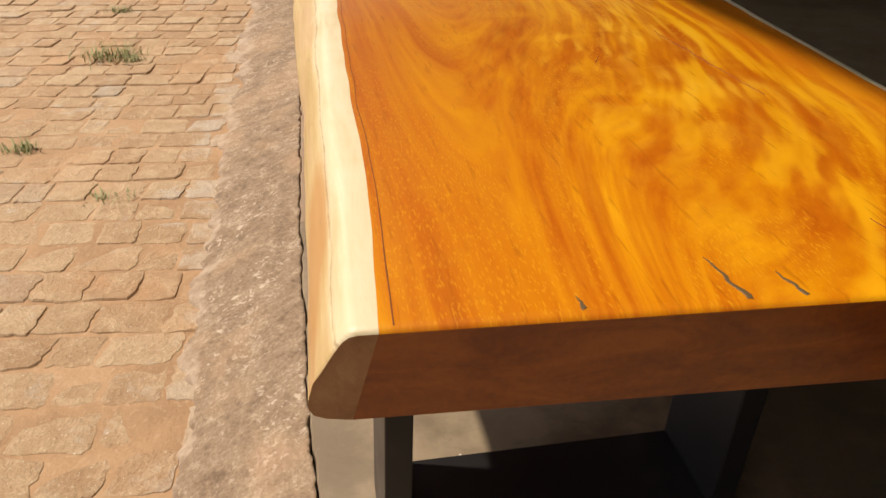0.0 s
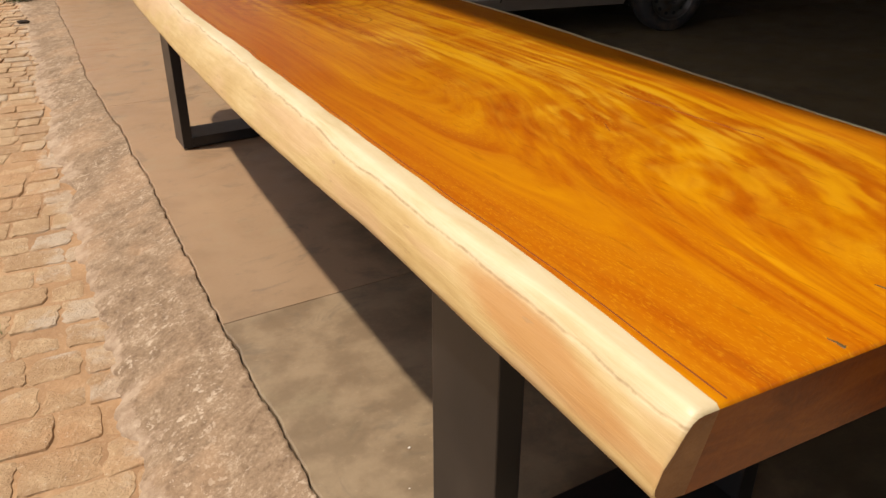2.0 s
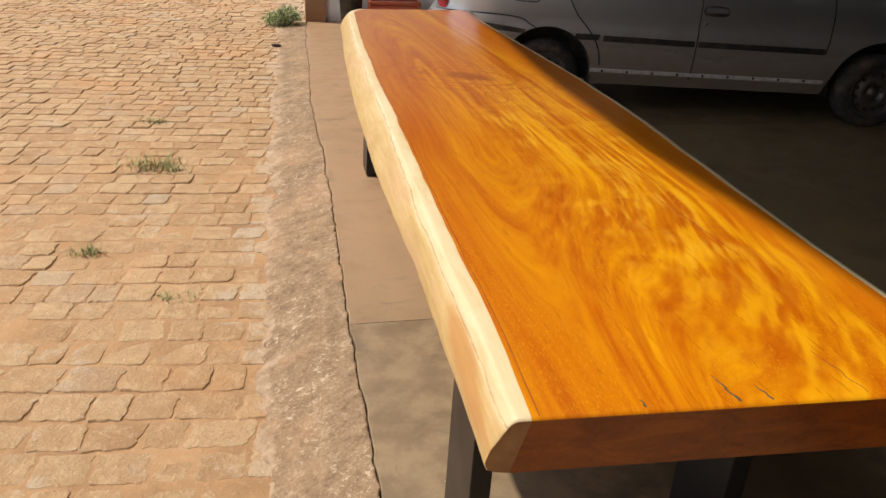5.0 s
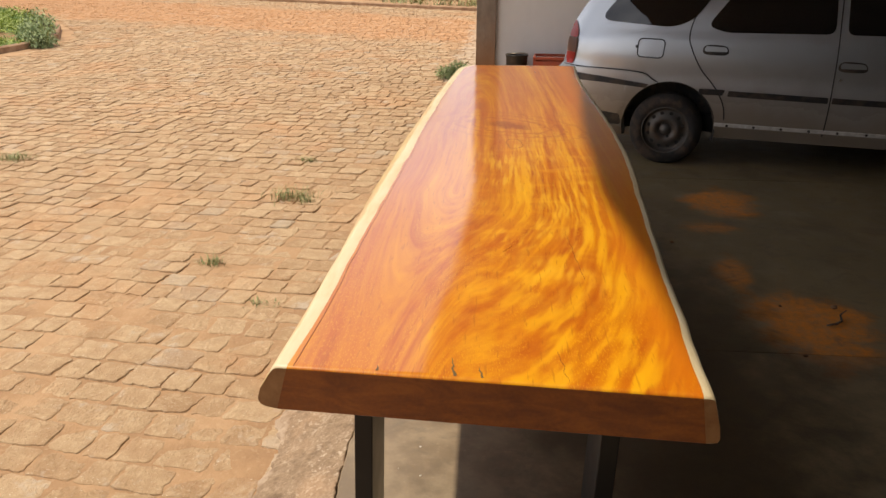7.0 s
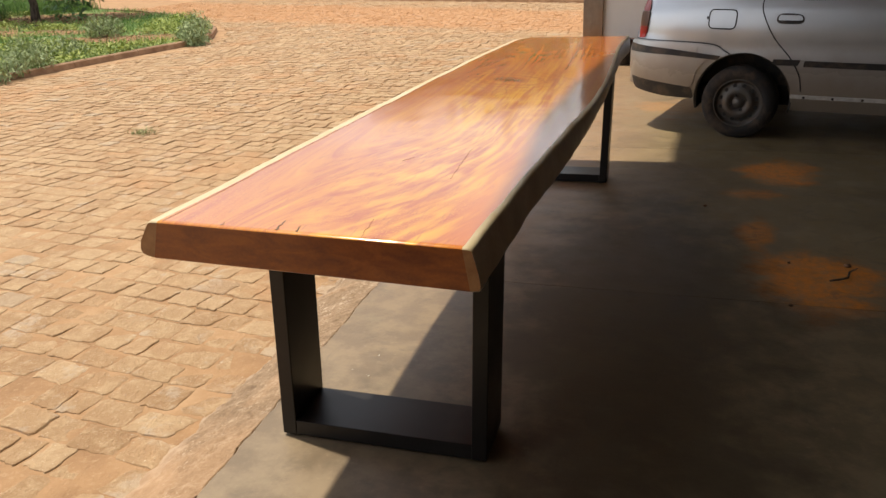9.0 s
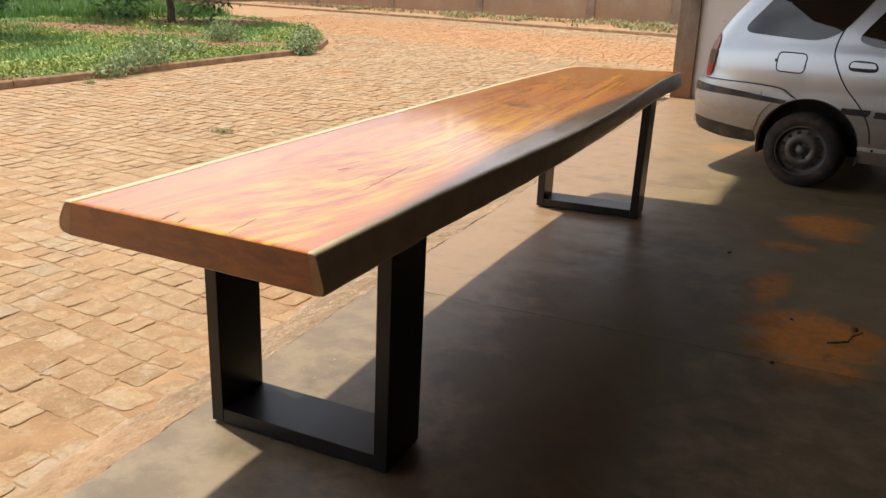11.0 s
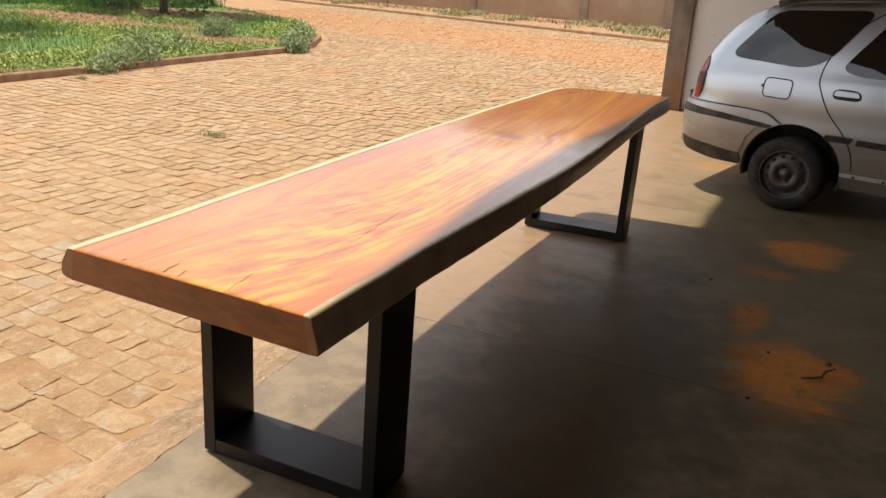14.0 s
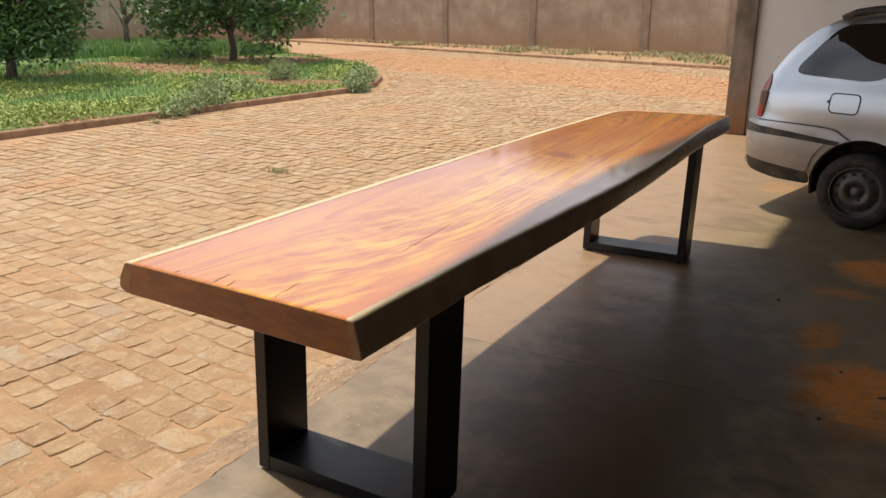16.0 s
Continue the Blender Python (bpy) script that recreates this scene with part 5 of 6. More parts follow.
for s in (-1, 1):
    x0, x1 = (s * CL / 2, s * (CL / 2 - 0.022))
    part("rim", box(min(x0, x1), -CW / 2 + 0.023, CH - 0.03, max(x0, x1), CW / 2 - 0.023, CH), CRATE, crate)
    for k in range(3):
        z = 0.03 + 0.075 * k
        part("slat", box(-CL / 2 + 0.012, s * (CW / 2 - 0.010) - 0.006, z, CL / 2 - 0.012, s * (CW / 2 - 0.010) + 0.006, z + 0.055, 0.003), CRATE, crate)
        part("slat", box(s * (CL / 2 - 0.010) - 0.006, -CW / 2 + 0.02, z, s * (CL / 2 - 0.010) + 0.006, CW / 2 - 0.02, z + 0.055, 0.003), CRATE, crate)
    for q in (-1, 1):
        part("corner_post", box(s * (CL / 2 - 0.014) - 0.012, q * (CW / 2 - 0.014) - 0.012, 0.0, s * (CL / 2 - 0.014) + 0.012, q * (CW / 2 - 0.014) + 0.012, CH - 0.03, 0.004), CRATE, crate)

# ---- boundary wall, verge and kerbs ----
WALL_A, WALL_B = Vector((5.67, 20.22)), Vector((-23.0, 29.97))


def wall_run(name, a, b, posts, label, top=2.30):
    run = tagged(new(name), label, "wall", kind="structure")
    way = (b - a).normalized()
    out = Vector((way.y, -way.x))
    if out.dot(Vector((2, -1)) - a) < 0:
        out = -out
    length = (b - a).length
    cuts = [0.0] + posts + [length]

    def block(name, s0, s1, d0, d1, z0, z1, bevel=0.0, made=WALL):
        bm = box(s0, d0, z0, s1, d1, z1, bevel)
        for v in bm.verts:
            p = a + way * v.co.x + out * v.co.y
            v.co = Vector((p.x, p.y, v.co.z))
        bmesh.ops.recalc_face_normals(bm, faces=bm.faces)
        part(name, bm, made, run)

    for s0, s1 in zip(cuts, cuts[1:]):
        block("wall_bay", s0 + 0.004, s1 - 0.004, -0.15, 0.0, 0.0, top)
    for s in posts:
        block("pilaster", s - 0.15, s + 0.15, 0.002, 0.06, 0.0, top + 0.02, 0.01, POST)
    block("coping", 0, length, -0.19, 0.09, top + 0.021, top + 0.075, 0.01)
    return run


wall_run("boundary_wall", WALL_A, WALL_B, [3.4, 8.0, 10.9, 15.55, 20.2, 25.1], "tall weathered rendered boundary wall with pilasters, earth-stained foot")
wall_run("boundary_wall", Vector((-22.75, 30.2)), Vector((-34.0, 8.0)), [4.0, 8.0, 12.0, 16.0, 20.0], "tall weathered rendered boundary wall with pilasters, earth-stained foot", 2.40)


def kerb_run(points, width, height, label, lean=1):
    """A low kerb along points (x, y): cast lengths laid end to end."""
    run = tagged(new("kerb"), label, "kerb", kind="structure")
    pts = [Vector(p) for p in points]
    for a, b in zip(pts, pts[1:]):
        n = max(1, round((b - a).length / 1.0))
        for k in range(n):
            p, q = a.lerp(b, k / n), a.lerp(b, (k + 1) / n)
            way = (q - p).normalized()
            s = Vector((-way.y, way.x)) * lean
            p2, q2 = p + way * 0.004, q - way * 0.004
            lift = 0.008 * noise.noise((p.x, p.y, 0))
            bm = bmesh.new()
            prof = [(0.0, -0.05), (0.012, height - 0.015), (0.03, height), (width - 0.02, height), (width, height - 0.01), (width, -0.05)]
            rings = []
            for e in (p2, q2):
                rings.append([bm.verts.new((e.x + s.x * d, e.y + s.y * d, ground_z(e.x, e.y) + h + lift)) for d, h in prof])
            for i in range(len(prof) - 1):
                bm.faces.new((rings[0][i], rings[0][i + 1], rings[1][i + 1], rings[1][i]))
            bm.faces.new(rings[0])
            bm.faces.new(rings[1][::-1])
            bmesh.ops.recalc_face_normals(bm, faces=bm.faces)
            part("kerb_stone", bm, KERB, run)
    return run


GARDEN = [(-8.1, -2.0), (-7.85, 2.5), (-7.6, 4.9), (-7.45, 6.0), (-7.28, 7.2), (-7.08, 8.75), (-6.9, 10.0), (-6.72, 11.2), (-6.9, 12.2), (-7.6, 13.5), (-8.8, 15.0), (-10.6, 16.7), (-12.5, 18.0), (-14.75, 19.3), (-18.0, 21.0), (-23.0, 23.4)]
kerb_run(GARDEN, 0.13, 0.085, "low earth-stained concrete kerb round the garden bed", 1)
kerb_run([(6.0, 16.0), (-1.2, 18.8), (-6.0, 20.75), (-11.0, 22.8), (-15.0, 24.4), (-20.0, 26.4), (-24.0, 28.1)], 0.12, 0.07, "low concrete kerb along the verge by the boundary wall", -1)


def inside(x, y, poly):
    hit = False
    for (x1, y1), (x2, y2) in zip(poly, poly[1:] + poly[:1]):
        if (y1 > y) != (y2 > y) and x < (x2 - x1) * (y - y1) / (y2 - y1) + x1:
            hit = not hit
    return hit


BED = [(x - 0.12, y - 0.03) for x, y in GARDEN] + [(-30.0, 26.0), (-33.0, 8.0), (-33.0, -2.0)]
bm = bmesh.new()
loop = [bm.verts.new((x, y, 0)) for x, y in BED]
f0 = bm.faces.new(loop)
bmesh.ops.triangulate(bm, faces=[f0])
for _ in range(4):
    bmesh.ops.subdivide_edges(bm, edges=[e for e in bm.edges if e.calc_length() > 0.9], cuts=1)
    bmesh.ops.triangulate(bm, faces=[q for q in bm.faces if len(q.verts) > 3])
for v in bm.verts:
    v.co.z = ground_z(v.co.x, v.co.y) + 0.055 + 0.05 * noise.noise((v.co.x * 0.5, v.co.y * 0.5, 0)) * (0 if v.is_boundary else 1)
bmesh.ops.recalc_face_normals(bm, faces=bm.faces)
for q in bm.faces:
    if q.normal.z < 0:
        q.normal_flip()
tagged(link("garden_bed", bm, SOIL, smooth=True), "garden bed of patchy grass and bare red soil", "garden", kind="structure")
VERGE = [(6.0, 16.13), (-1.2, 18.93), (-6.0, 20.88), (-11.0, 22.93), (-15.0, 24.53), (-20.0, 26.53), (-24.0, 28.2), (-23.4, 29.95), (-22.9, 29.93), (5.6, 20.2)]
vz = [(x, y, ground_z(x, y) + 0.05) for x, y in VERGE]
tagged(raw("verge", vz, [tuple(range(len(vz)))], EARTH), "narrow grassy verge at the foot of the boundary wall", "verge", kind="structure")

# ---- plants ----
def leaf_cloud(centres, size, spread, flat=0.5, fold=0.25, slim=0.45):
    """Many small folded leaves round centres: two quads each, in one mesh."""
    vs, fs = [], []
    for c in centres:
        way = Vector(rng.normal(size=3))
        way.z *= flat
        way.normalize()
        up = Vector((rng.normal() * spread, rng.normal() * spread, 1)).normalized()
        side = way.cross(up).normalized()
        up = side.cross(way)
        ln = size * rng.uniform(0.65, 1.25)
        w = ln * slim
        c = Vector(c)
        o = len(vs)
        vs += [c, c + way * ln * 0.45 + side * w * 0.5 + up * w * fold, c + way * ln - up * ln * 0.15, c + way * ln * 0.45 - side * w * 0.5 + up * w * fold, c + way * ln * 0.5]
        fs += [(o, o + 1, o + 4), (o + 1, o + 2, o + 4), (o, o + 4, o + 3), (o + 4, o + 2, o + 3)]
    return vs, fs


def blade_cloud(spots, height, lean, wide):
    """Grass blades: thin bent triangles standing on spots."""
    vs, fs = [], []
    for x, y, z in spots:
        a = rng.uniform(0, 2 * math.pi)
        h = height * rng.uniform(0.5, 1.3)
        d = Vector((math.cos(a), math.sin(a), 0))
        s = Vector((-d.y, d.x, 0)) * wide
        b = Vector((x, y, z))
        k = lean * rng.uniform(0.2, 1.2)
        m = b + d * h * k * 0.4 + Vector((0, 0, h * 0.6))
        t = b + d * h * k + Vector((0, 0, h))
        o = len(vs)
        vs += [b - s, b + s, m + s * 0.7, m - s * 0.7, t]
        fs += [(o, o + 1, o + 2, o + 3), (o + 3, o + 2, o + 4)]
    return vs, fs


def crown_points(lobes, count, hollow=0.55):
    """Points near the skins of several lobes (x, y, z, radius, height)."""
    out = []
    total = sum(r * r for *_, r, _ in lobes)
    for x, y, z, r, h in lobes:
        for _ in range(int(count * r * r / total)):
            v = rng.normal(size=3)
            v /= np.linalg.norm(v)
            k = rng.uniform(hollow, 1.0) ** 0.5 * (1 + 0.20 * noise.noise((v[0] * 3 + x, v[1] * 3 + y, v[2] * 3)))
            out.append((x + v[0] * r * k, y + v[1] * r * k, z + v[2] * h * k))
    return out


def tree(at, label, lobes, leaves, trunk_r, trunk_h, limbs, size=0.15):
    x, y = at
    z = ground_z(x, y) + 0.07
    t = thing("tree", label, "tree", (x, y, z))
    bm = tube([(0, 0, -0.1), (0.03, 0.02, trunk_h * 0.4), (-0.05, 0.03, trunk_h * 0.75), (-0.06, 0.05, trunk_h * 1.15)], [trunk_r * 1.3, trunk_r, trunk_r * 0.92, trunk_r * 0.7], 10)
    part("trunk", bm, BARK, t, smooth=True)
    for lx, ly, lz in limbs:
        pts = [(-0.05, 0.04, trunk_h * 0.8), (lx * 0.35, ly * 0.35, trunk_h + (lz - trunk_h) * 0.55), (lx * 0.75, ly * 0.75, lz * 0.95), (lx, ly, lz)]
        part("limb", tube(pts, [trunk_r * 0.55, trunk_r * 0.38, trunk_r * 0.2, trunk_r * 0.08], 7), BARK, t, smooth=True)
    twigs = crown_points(lobes, leaves // 9)
    pts = []
    for p in twigs:
        for _ in range(9):
            pts.append((p[0] + rng.normal() * 0.16, p[1] + rng.normal() * 0.16, p[2] + rng.normal() * 0.15 - 0.05))
    vs, fs = leaf_cloud(pts, size, 0.7)
    crown = raw("crown", vs, fs, LEAF, t, "dense dark green leaves hanging low")
    tagged(crown, kind="stuff")
    return t


tree((-14.6, 16.1), "leafy fruit tree with a low drooping dark green crown", [(-0.2, 0, 2.25, 1.6, 1.15), (-2.0, -0.2, 1.75, 1.2, 0.9), (1.8, 0.1, 1.7, 1.2, 0.85), (0.3, 0.9, 1.9, 1.1, 0.8), (-1.25, -0.6, 0.68, 0.60, 0.62), (-1.1, -0.3, 1.30, 0.9, 0.55), (1.55, -0.4, 0.62, 0.55, 0.62), (1.5, 0.0, 1.30, 0.75, 0.5), (-2.7, -0.2, 1.25, 0.55, 0.6), (2.6, 0.0, 1.6, 0.75, 0.5), (0, 0.3, 3.0, 1.8, 1.2)],
     12000, 0.095, 0.95, [(0.9, -0.3, 1.9), (-1.0, 0.1, 1.9), (0.2, 0.6, 2.3), (-0.4, -0.6, 1.8), (1.7, 0.1, 1.7), (-1.9, -0.2, 1.7)], 0.20)
tree((-14.9, 9.6), "leafy fruit tree with a low drooping dark green crown", [(0, 0, 2.0, 1.4, 1.0), (0.8, 0.45, 1.8, 0.7, 0.85), (-1.3, -0.25, 1.7, 1.1, 0.85), (0.7, 0.25, 0.92, 0.75, 0.42), (-0.5, -0.2, 0.95, 1.0, 0.45), (1.1, 0.6, 1.2, 0.55, 0.6), (-1.4, -0.2, 1.0, 0.85, 0.5), (1.3, 0.7, 1.9, 0.6, 0.7), (0.0, 0.2, 2.8, 1.6, 0.9), (0.9, 0.0, 3.4, 1.3, 0.8)],
     24000, 0.10, 0.8, [(0.9, 0.35, 1.8), (-0.9, -0.2, 1.8), (0.1, 0.4, 2.4), (0.45, -0.6, 1.5)], 0.16)

# a bare tree against the wall, far behind
bare = thing("bare_tree", "thin bare leafless tree before the wall", "tree", (-23.8, 19.8, ground_z(0, 19.8)))
part("trunk", tube([(0, 0, -0.05), (0.05, 0, 0.8), (-0.05, 0.1, 1.5), (0.1, 0.1, 2.6)], [0.14, 0.10, 0.07, 0.03], 8), BARK, bare, smooth=True)
for dx, dz0, dz1 in ((-0.9, 0.8, 2.0), (0.9, 0.9, 1.9), (-0.5, 1.3, 2.7), (0.7, 1.4, 2.6), (1.3, 1.0, 2.4)):
    part("limb", tube([(0, 0, dz0), (dx * 0.4, 0.1, dz0 + (dz1 - dz0) * 0.35), (dx * 0.8, 0.05, dz0 + (dz1 - dz0) * 0.75), (dx, 0.1, dz1)], [0.06, 0.045, 0.03, 0.012], 6), BARK, bare, smooth=True)

def bare_soil(x, y):
    """How deep inside a bare patch of the bed a spot lies: 1 at its rim, less inside."""
    wob = 0.45 * noise.noise((x * 1.3, y * 1.3, 6))
    return min(math.hypot((x - cx) / sx, (y - cy) / sy) + wob for cx, cy, sx, sy in BARE)


# ground cover in the bed: leafy herbs in drifts, blades behind and between
spots, blades, lawn = [], [], []
for _ in range(36000):
    x, y = rng.uniform(-18.5, -6.7), rng.uniform(3.0, 18.5)
    if not inside(x, y, BED) or x > -7.6 and y < 5 or bare_soil(x, y) < rng.uniform(0.85, 1.1):
        continue
    k = noise.noise((x * 0.55, y * 0.55, 5)) + 0.5 * noise.noise((x * 1.7, y * 1.7, 2))
    near = (x + 7.0) / -11.0
    if k > -0.14 + 0.30 * near and noise.noise((x * 0.35, y * 0.35, 9)) < 0.30:
        h = 0.06 + 0.20 * max(0, k) * rng.uniform(0.2, 1)
        z = ground_z(x, y) + 0.07
        for _ in range(4):
            spots.append((x + rng.normal() * 0.05, y + rng.normal() * 0.05, z + h * rng.uniform(0.1, 1)))
    elif k > -0.6:
        blades.append((x, y, ground_z(x, y) + 0.05))
for _ in range(34000):
    x, y = rng.uniform(-27, -13.0), rng.uniform(12.5, 23.0)
    if inside(x, y, BED) and y - 0.45 * (x + 18) > 15.4 + 0.8 * noise.noise((x * 0.6, y * 0.6, 1)) and bare_soil(x, y) > 1.0 and x < -15.4 + 0.5 * noise.noise((x, y, 3)):
        lawn.append((x, y, ground_z(x, y) + 0.05))
vs, fs = leaf_cloud(spots, 0.058, 0.5, 0.6, 0.2, 0.6)
tagged(raw("herbs", vs, fs, HERB), "bright green leafy herbs covering the garden bed in drifts", "herbs", kind="stuff")
vs, fs = blade_cloud(blades, 0.13, 0.7, 0.006)
tagged(raw("grass", vs, fs, GRASS), "short patchy green grass between the herbs", "grass", kind="stuff")
vs, fs = blade_cloud(lawn, 0.30, 0.5, 0.012)
tagged(raw("tall_grass", vs, fs, GRASS), "taller bright green grass behind the trees", "grass", kind="stuff")
verge_spots, verge_leaves = [], []
for _ in range(9000):
    u = rng.uniform(0, 1) ** 1.6
    a = Vector((2.0, 17.8)).lerp(Vector((-20.0, 26.6)), u)
    b = Vector((2.0, 21.35)).lerp(Vector((-21.0, 29.2)), u)
    p = a.lerp(b, rng.uniform(0.05, 0.95))
    if noise.noise((p.x * 0.5, p.y * 0.5, 4)) + 0.3 * noise.noise((p.x * 1.6, p.y * 1.6, 4)) > -0.12 + 0.35 * u:
        verge_spots.append((p.x, p.y, ground_z(p.x, p.y) + 0.05))
vs, fs = blade_cloud(verge_spots, 0.12, 1.6, 0.010)
straw = [p for k, p in enumerate(verge_spots) if k % 3 == 0] + [(2.0 - 22.0 * u + rng.normal() * 0.3, 19.6 + 8.4 * u + rng.normal() * 0.35, ground_z(0, 19.6 + 8.4 * u) + 0.05) for u in rng.uniform(0, 1, 1800)]
sv, sf = blade_cloud(straw, 0.11, 2.2, 0.014)
tagged(raw("dry_grass", sv, sf, DRY), "dry straw and leaf litter along the foot of the wall", "grass", kind="stuff")
tagged(raw("verge_grass", vs, fs, WEED), "patchy grass along the foot of the wall", "grass", kind="stuff")
dry = []
for _ in range(6000):
    x, y = rng.uniform(-18.5, -8.0), rng.uniform(10.5, 17.5)
    if inside(x, y, BED) and bare_soil(x, y) < 1.1:
        dry.append((x, y, ground_z(x, y) + 0.075))
vs, fs = leaf_cloud(dry, 0.07, 0.6, 0.15)
tagged(raw("fallen_leaves", vs, fs, DRY), "dry fallen leaves scattered on bare soil", "leaves", kind="stuff")


def shrub(at, label, lobes, leaves, size, material, base=0.0):
    x, y = at
    s = thing("shrub", label, "shrub", (x, y, ground_z(x, y) + base))
    for k in range(7):
        a = 2 * math.pi * k / 7
        r = lobes[0][3] * 0.6
        part("stem", tube([(0, 0, -0.02), (r * 0.5 * math.cos(a), r * 0.5 * math.sin(a), lobes[0][2] * 0.7), (r * math.cos(a), r * math.sin(a), lobes[0][2] * 1.3)], [0.012, 0.008, 0.004], 5), BARK, s)
    vs, fs = leaf_cloud(crown_points(lobes, leaves, 0.15), size, 0.5, 1.3, 0.1, 0.22)
    tagged(raw("foliage", vs, fs, material, s), kind="stuff")
    return s


shrub((-6.72, 11.35), "grey-green bushy shrub at the kerb's end", [(0, 0, 0.14, 0.27, 0.16), (0.10, -0.15, 0.10, 0.22, 0.12), (-0.25, 0.2, 0.16, 0.25, 0.18)], 1500, 0.10, SAGE)
shrub((-7.15, 12.2), "grey-green bushy shrub at the kerb's end", [(0, 0, 0.24, 0.25, 0.27), (-0.3, 0.3, 0.22, 0.25, 0.25)], 600, 0.10, SAGE)
shrub((-7.3, 7.75), "grey-green shrub hanging over the kerb", [(0, 0, 0.15, 0.30, 0.16), (0.12, -0.45, 0.09, 0.25, 0.10), (-0.1, 0.5, 0.18, 0.35, 0.16)], 1300, 0.10, SAGE)
shrub((-8.1, 9.0), "grey-green shrub in the garden bed", [(0, 0, 0.20, 0.40, 0.22), (0.3, 0.5, 0.18, 0.3, 0.18)], 1100, 0.10, SAGE)
shrub((-9.4, 12.3), "grey-green shrub in the garden bed", [(0, 0, 0.22, 0.4, 0.25)], 900, 0.10, SAGE)
shrub((0.12, 9.02), "small grey-green weed bush at the pillar's foot", [(0, 0, 0.10, 0.17, 0.11), (-0.16, -0.05, 0.07, 0.14, 0.08)], 1500, 0.05, SAGE)


def tuft(at, label, r, n, height, z=0.0):
    x, y = at
    t = thing("weed_tuft", label, "weed", (x, y, ground_z(x, y) + z), group="weeds between the paving stones")
    spots = [(rng.normal() * r * 0.5, rng.normal() * r * 0.35, -0.004) for _ in range(n)]
    vs, fs = blade_cloud(spots, height, 1.5, 0.0022)
    tagged(raw("clump", vs, fs, WEED, t), kind="stuff")
    vs, fs = blade_cloud(spots[: n // 4], height * 0.8, 2.0, 0.0018)
    tagged(raw("dry_clump", vs, fs, DRY, t), "dry straw-coloured blades", kind="stuff")
    return t


for at, r, n, h in (((-0.73, 4.26), 0.15, 170, 0.060), ((-0.85, 3.15), 0.08, 80, 0.035), ((-0.455, 2.69), 0.08, 60, 0.018), ((-3.15, 5.0), 0.12, 140, 0.05), ((-0.835, 5.15), 0.07, 70, 0.04), ((-6.9, 6.72), 0.10, 90, 0.08), ((-0.60, 4.19), 0.05, 60, 0.04)):
    tuft(at, "small green weed tuft growing between paving stones", r, n, h)
# tall trees beyond the wall, added mostly unseen to darken the varnish's mirrored sky
woods = []
for k in range(26):
    u = k / 25
    cx, cy = 6.0 - 44.0 * u + rng.normal() * 0.6, 25.5 + 15.5 * u * (1 if u < 0.75 else 0.75 / u) + rng.uniform(1.0, 4.0)
    for _ in range(4):
        tx = cx + rng.normal() * 1.1
        if -2.9 < tx < 1.5:                                  # a gap, so open sky mirrors in the varnish
            continue
        woods.append((tx, cy + rng.normal() * 0.8, 4.4 + rng.normal() * 0.4, 1.7, 2.1 + rng.uniform(0, 0.5)))
vs, fs = leaf_cloud(crown_points(woods, 24000, 0.3), 0.62, 0.8, 1.0, 0.2, 0.55)
tagged(raw("woods", vs, fs, LEAF), "tall, mostly unseen dark green trees added beyond the boundary wall", "trees", kind="stuff")
creeper = leaf_cloud([(-2.6 + rng.normal() * 0.7, 23.15 + rng.normal() * 0.1, 2.36 + abs(rng.normal()) * 0.12) for _ in range(700)], 0.14, 0.6)
tagged(raw("creeper", creeper[0], creeper[1], HERB), "green leaves showing over the boundary wall", "creeper", kind="stuff")

# ---- litter on the slab and the yard ----
def stone_chip(name, at, size, material, label, category, z=0.0):
    bm = bmesh.new()
    bmesh.ops.create_icosphere(bm, subdivisions=2, radius=1.0)
    for v in bm.verts:
        k = 1 + 0.3 * noise.noise(v.co * 1.7 + Vector((at[0] * 9, at[1] * 9, 0)))
        v.co = Vector((v.co.x * size[0] * k, v.co.y * size[1] * k, (v.co.z * 0.9 + 0.8) * size[2] * k))
    ob = link(name, bm, material, smooth=True)
    ob.location = (at[0], at[1], z)
    return tagged(ob, label, category)


CLOD = plain_rough("dry_clod", (0.10, 0.052, 0.026), (0.26, 0.14, 0.07), 40.0)
PALE = plain_rough("pale_chip", (0.45, 0.40, 0.33), (0.7, 0.64, 0.55), 40.0)
for at, s in (((1.609, 3.378), 0.011), ((1.93, 2.62), 0.008), ((1.88, 2.17), 0.009), ((2.16, 2.62), 0.015)):
    stone_chip("clod", at, (s, s * 0.8, s * 0.6), CLOD, "small dry clod of red earth lying on the floor", "clod")
for at, s in (((0.47, 1.33), 0.006), ((0.52, 1.20), 0.005), ((0.455, 1.47), 0.006), ((0.44, 1.12), 0.005), ((0.40, 1.36), 0.004)):
    stone_chip("chip", at, (s * 0.6, s * 0.5, s * 0.3), PALE, "tiny pale chip lying on the floor", "chip")
stone_chip("stone", (-0.03, 7.74), (0.048, 0.024, 0.020), DARK, "small dark loose stone lying on the paving", "stone", ground_z(0, 7.77))
twig = link("twig", tube([(2.06, 2.435, 0.008), (2.10, 2.44, 0.016), (2.135, 2.475, 0.012), (2.15, 2.53, 0.014), (2.185, 2.56, 0.022)], [0.004, 0.005, 0.005, 0.004, 0.002], 6), BARK)
tagged(twig, "thin dry curved twig lying on spilt earth", "twig")

# ---- paving stones ----
ROT = radians(-6.0)
CR, SR = math.cos(ROT), math.sin(ROT)
FORM = [(-0.5, -0.42), (-0.43, -0.5), (0.42, -0.5), (0.5, -0.43), (0.5, 0.42), (0.44, 0.5), (-0.42, 0.5), (-0.5, 0.44)]


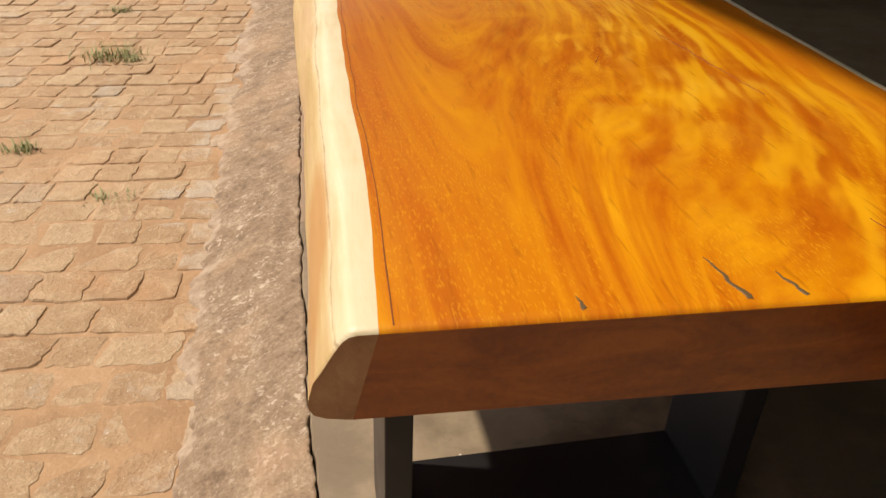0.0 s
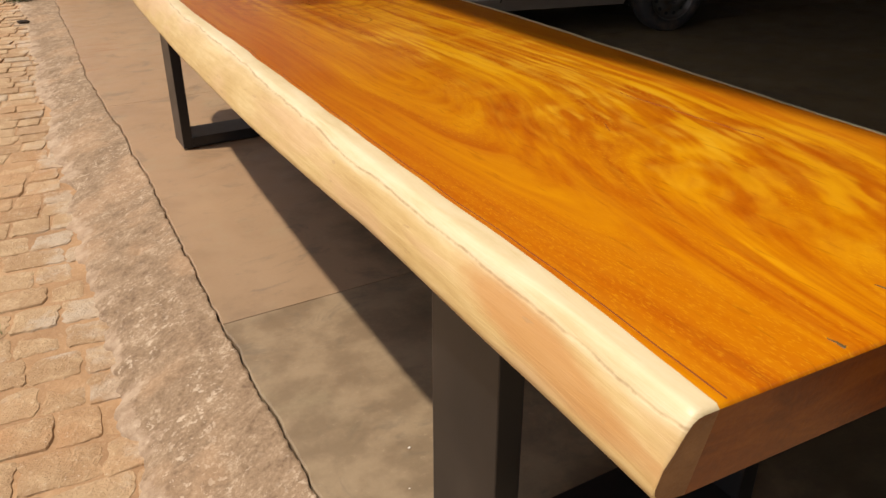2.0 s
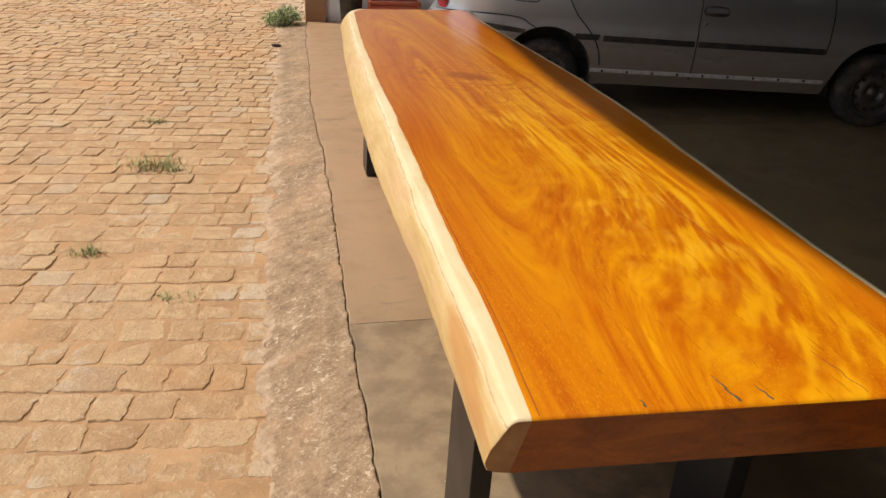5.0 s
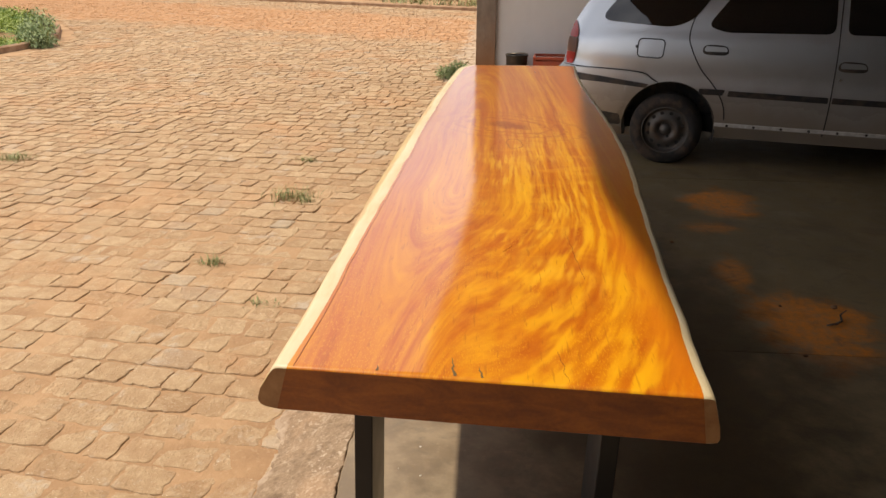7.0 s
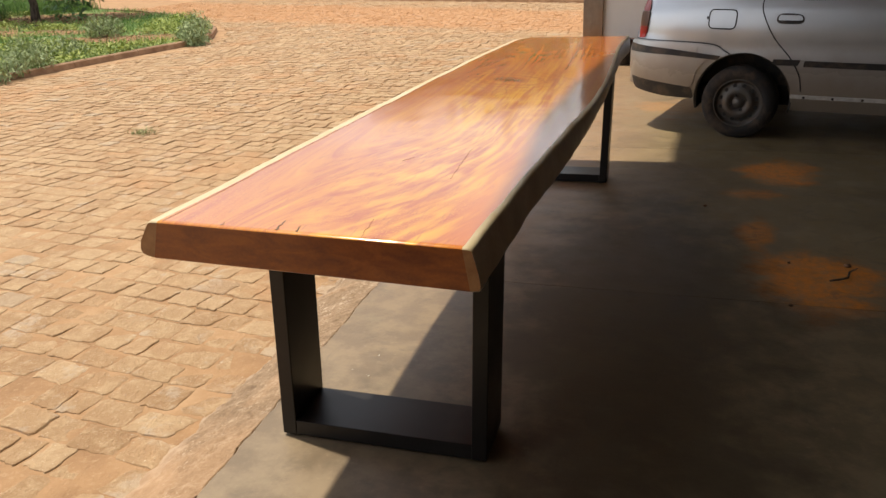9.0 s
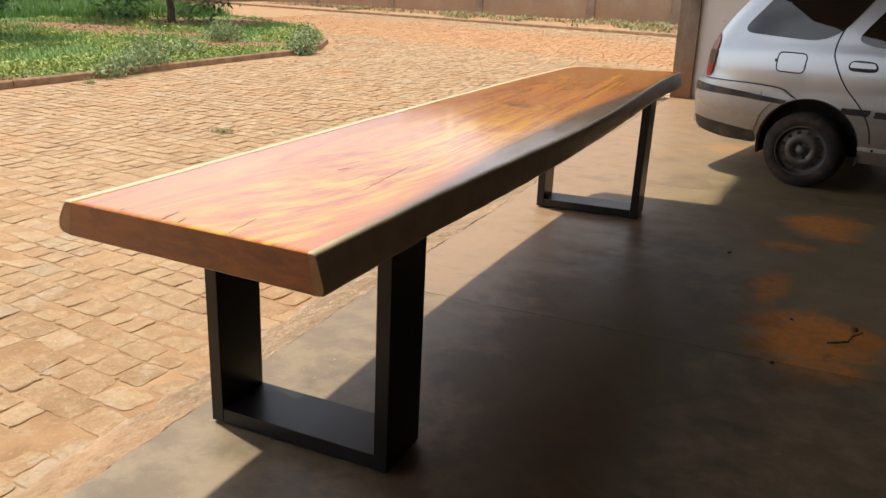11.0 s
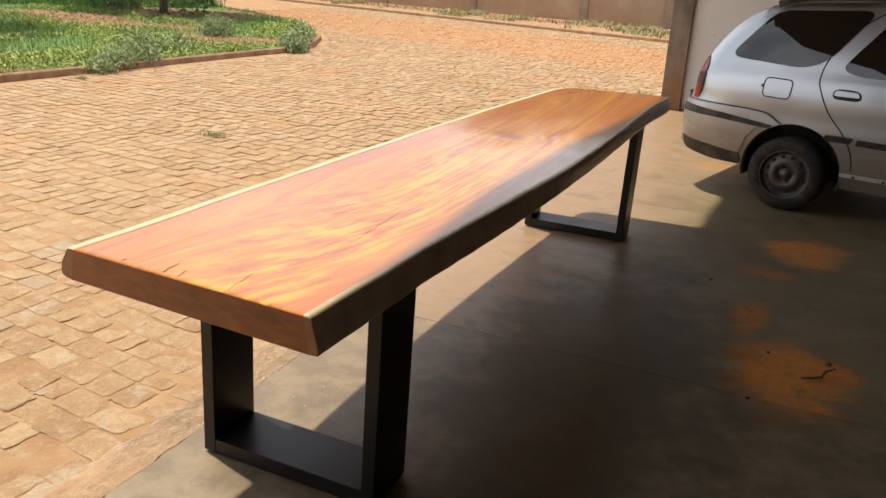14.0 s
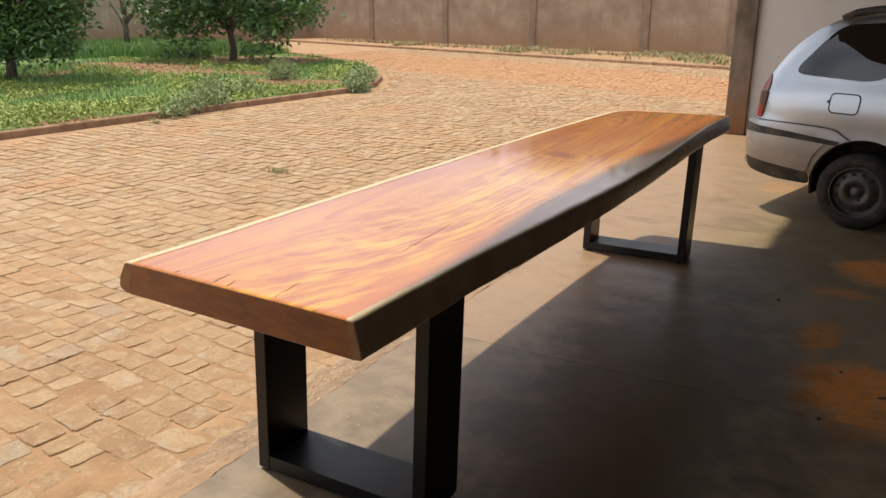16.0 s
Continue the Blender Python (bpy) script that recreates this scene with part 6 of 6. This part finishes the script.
def stone_form(k, wide, deep, tall=0.055, cuts=6):
    """A worn stone: outline with cut corners and ragged sides, its top slightly domed."""
    r = np.random.default_rng(k)
    base = FORM if cuts else [(-0.5, -0.5), (0.5, -0.5), (0.5, 0.5), (-0.5, 0.5)]
    if cuts > 1:
        base = [p for a, b in zip(base, base[1:] + base[:1]) for p in ([(a[0] + (b[0] - a[0]) * q / cuts, a[1] + (b[1] - a[1]) * q / cuts) for q in range(cuts)] if math.dist(a, b) > 0.5 else (a,))]
    jit = [(x * wide + r.normal() * 0.0032, y * deep + r.normal() * 0.0032) for x, y in base]
    skew = 0.01 + r.normal() * 0.05
    jit = [(x + y * skew, y + x * skew * 0.6) for x, y in jit]
    tilt = r.normal(size=2) * 0.015 + np.array((0.004, -0.001))
    sunk = r.uniform(-0.0030, 0.0015)
    n = len(jit)
    vs = []
    for scale, z in ((1.0, -tall), (0.985, -0.0075), (0.945, -0.0015), (0.80, 0.0)):
        vs += [(x * scale, y * scale, z + (sunk + x * tilt[0] + y * tilt[1] if z > -0.02 else 0)) for x, y in jit]
    fs = [tuple(range(3 * n, 4 * n))]
    for q in (0, 1, 2):
        for i in range(n):
            j = (i + 1) % n
            fs.append((q * n + i, q * n + j, (q + 1) * n + j, (q + 1) * n + i))
    return vs, fs


def lay_stones():
    """Courses across the yard: centre, size and turn of every stone."""
    r = np.random.default_rng(3)
    out = []
    v = -3.2
    while v < 30.0:
        pitch = 0.140 + r.uniform(-0.010, 0.014)
        u = -16.5 + r.uniform(0, 0.15)
        while u < 6.0:
            w = r.choice((r.uniform(0.105, 0.16), r.uniform(0.14, 0.215)))
            uc = u + w / 2
            sag = 0.05 * noise.noise((uc * 0.45, v * 0.45, 0)) + 0.024 * noise.noise((uc * 2.6, v * 1.6, 3))
            vc = v + pitch / 2 + sag
            x, y = uc * CR - vc * SR, uc * SR + vc * CR
            out.append((x, y, w, pitch))
            u += w
        v += pitch
    return out


paving = tagged(new("pavement"), "yard paved with tan roughly squared stones in staggered courses", "pavement", kind="structure")
FORMS = []
for k in range(28):
    vs, fs = stone_form(100 + k, 0.150, 0.128)
    me = bpy.data.meshes.new("paving_stone")
    me.from_pydata(vs, [], fs)
    me.materials.append(STONE)
    me.update()
    FORMS.append(me)
far_v, far_f = [], []
near_count = 0
for k, (x, y, w, d) in enumerate(lay_stones()):
    if y < -3.0 or x < -16.0 or y > 28:
        continue
    edge = 0.035 + 0.080 * max(0, (y - 4) / 5) + 0.045 * noise.noise((0, y * 3.1, 6))
    if x + w * 0.35 > edge and y < 9.3 or x > 3.5 or (x > 0.3 and y < 9.6):
        continue
    if inside(x - 0.12, y, [(a + 0.17, b) for a, b in GARDEN] + [(-30.0, 26.0), (-33.0, 8.0), (-33.0, -2.0)]):
        continue
    if y > 18.25 - 0.41 * x:
        continue
    if x < -9 - 0.25 * y and y < 6:
        continue
    dist = math.hypot(x - 0.7, y + 0.4)
    gap = 0.003 + 0.007 * max(0.0, noise.noise((x * 4, y * 4, 21))) + 0.005 * min(max((dist - 4.5) / 5.0, 0.0), 1.0)
    z = ground_z(x, y) + 0.006 * noise.noise((x * 5, y * 5, 7))
    turn = ROT + 0.10 * noise.noise((x * 3, y * 3, 11))
    if near_count < 300 and -1.2 < x and 0.75 < y < 6.6:
        ob = bpy.data.objects.new("paving_stone", FORMS[k % len(FORMS)])
        scene.collection.objects.link(ob)
        ob.parent = paving
        ob.matrix_local = Matrix.LocRotScale((x, y, z), Euler((0, 0, turn)), ((w - gap) / 0.150, (d - gap) / 0.128, 1))
        near_count += 1
        continue
    vs, fs = stone_form(k, w - gap, d - gap, 0.045, 5 if dist < 4.5 else 1 if dist < 10 else 0)
    o = len(far_v)
    c, s = math.cos(turn), math.sin(turn)
    far_v += [(x + a * c - b * s, y + a * s + b * c, z + h) for a, b, h in vs]
    far_f += [tuple(o + i for i in q) for q in fs]
rest = raw("paving_field", far_v, far_f, STONE, paving)
tagged(rest, kind="stuff")
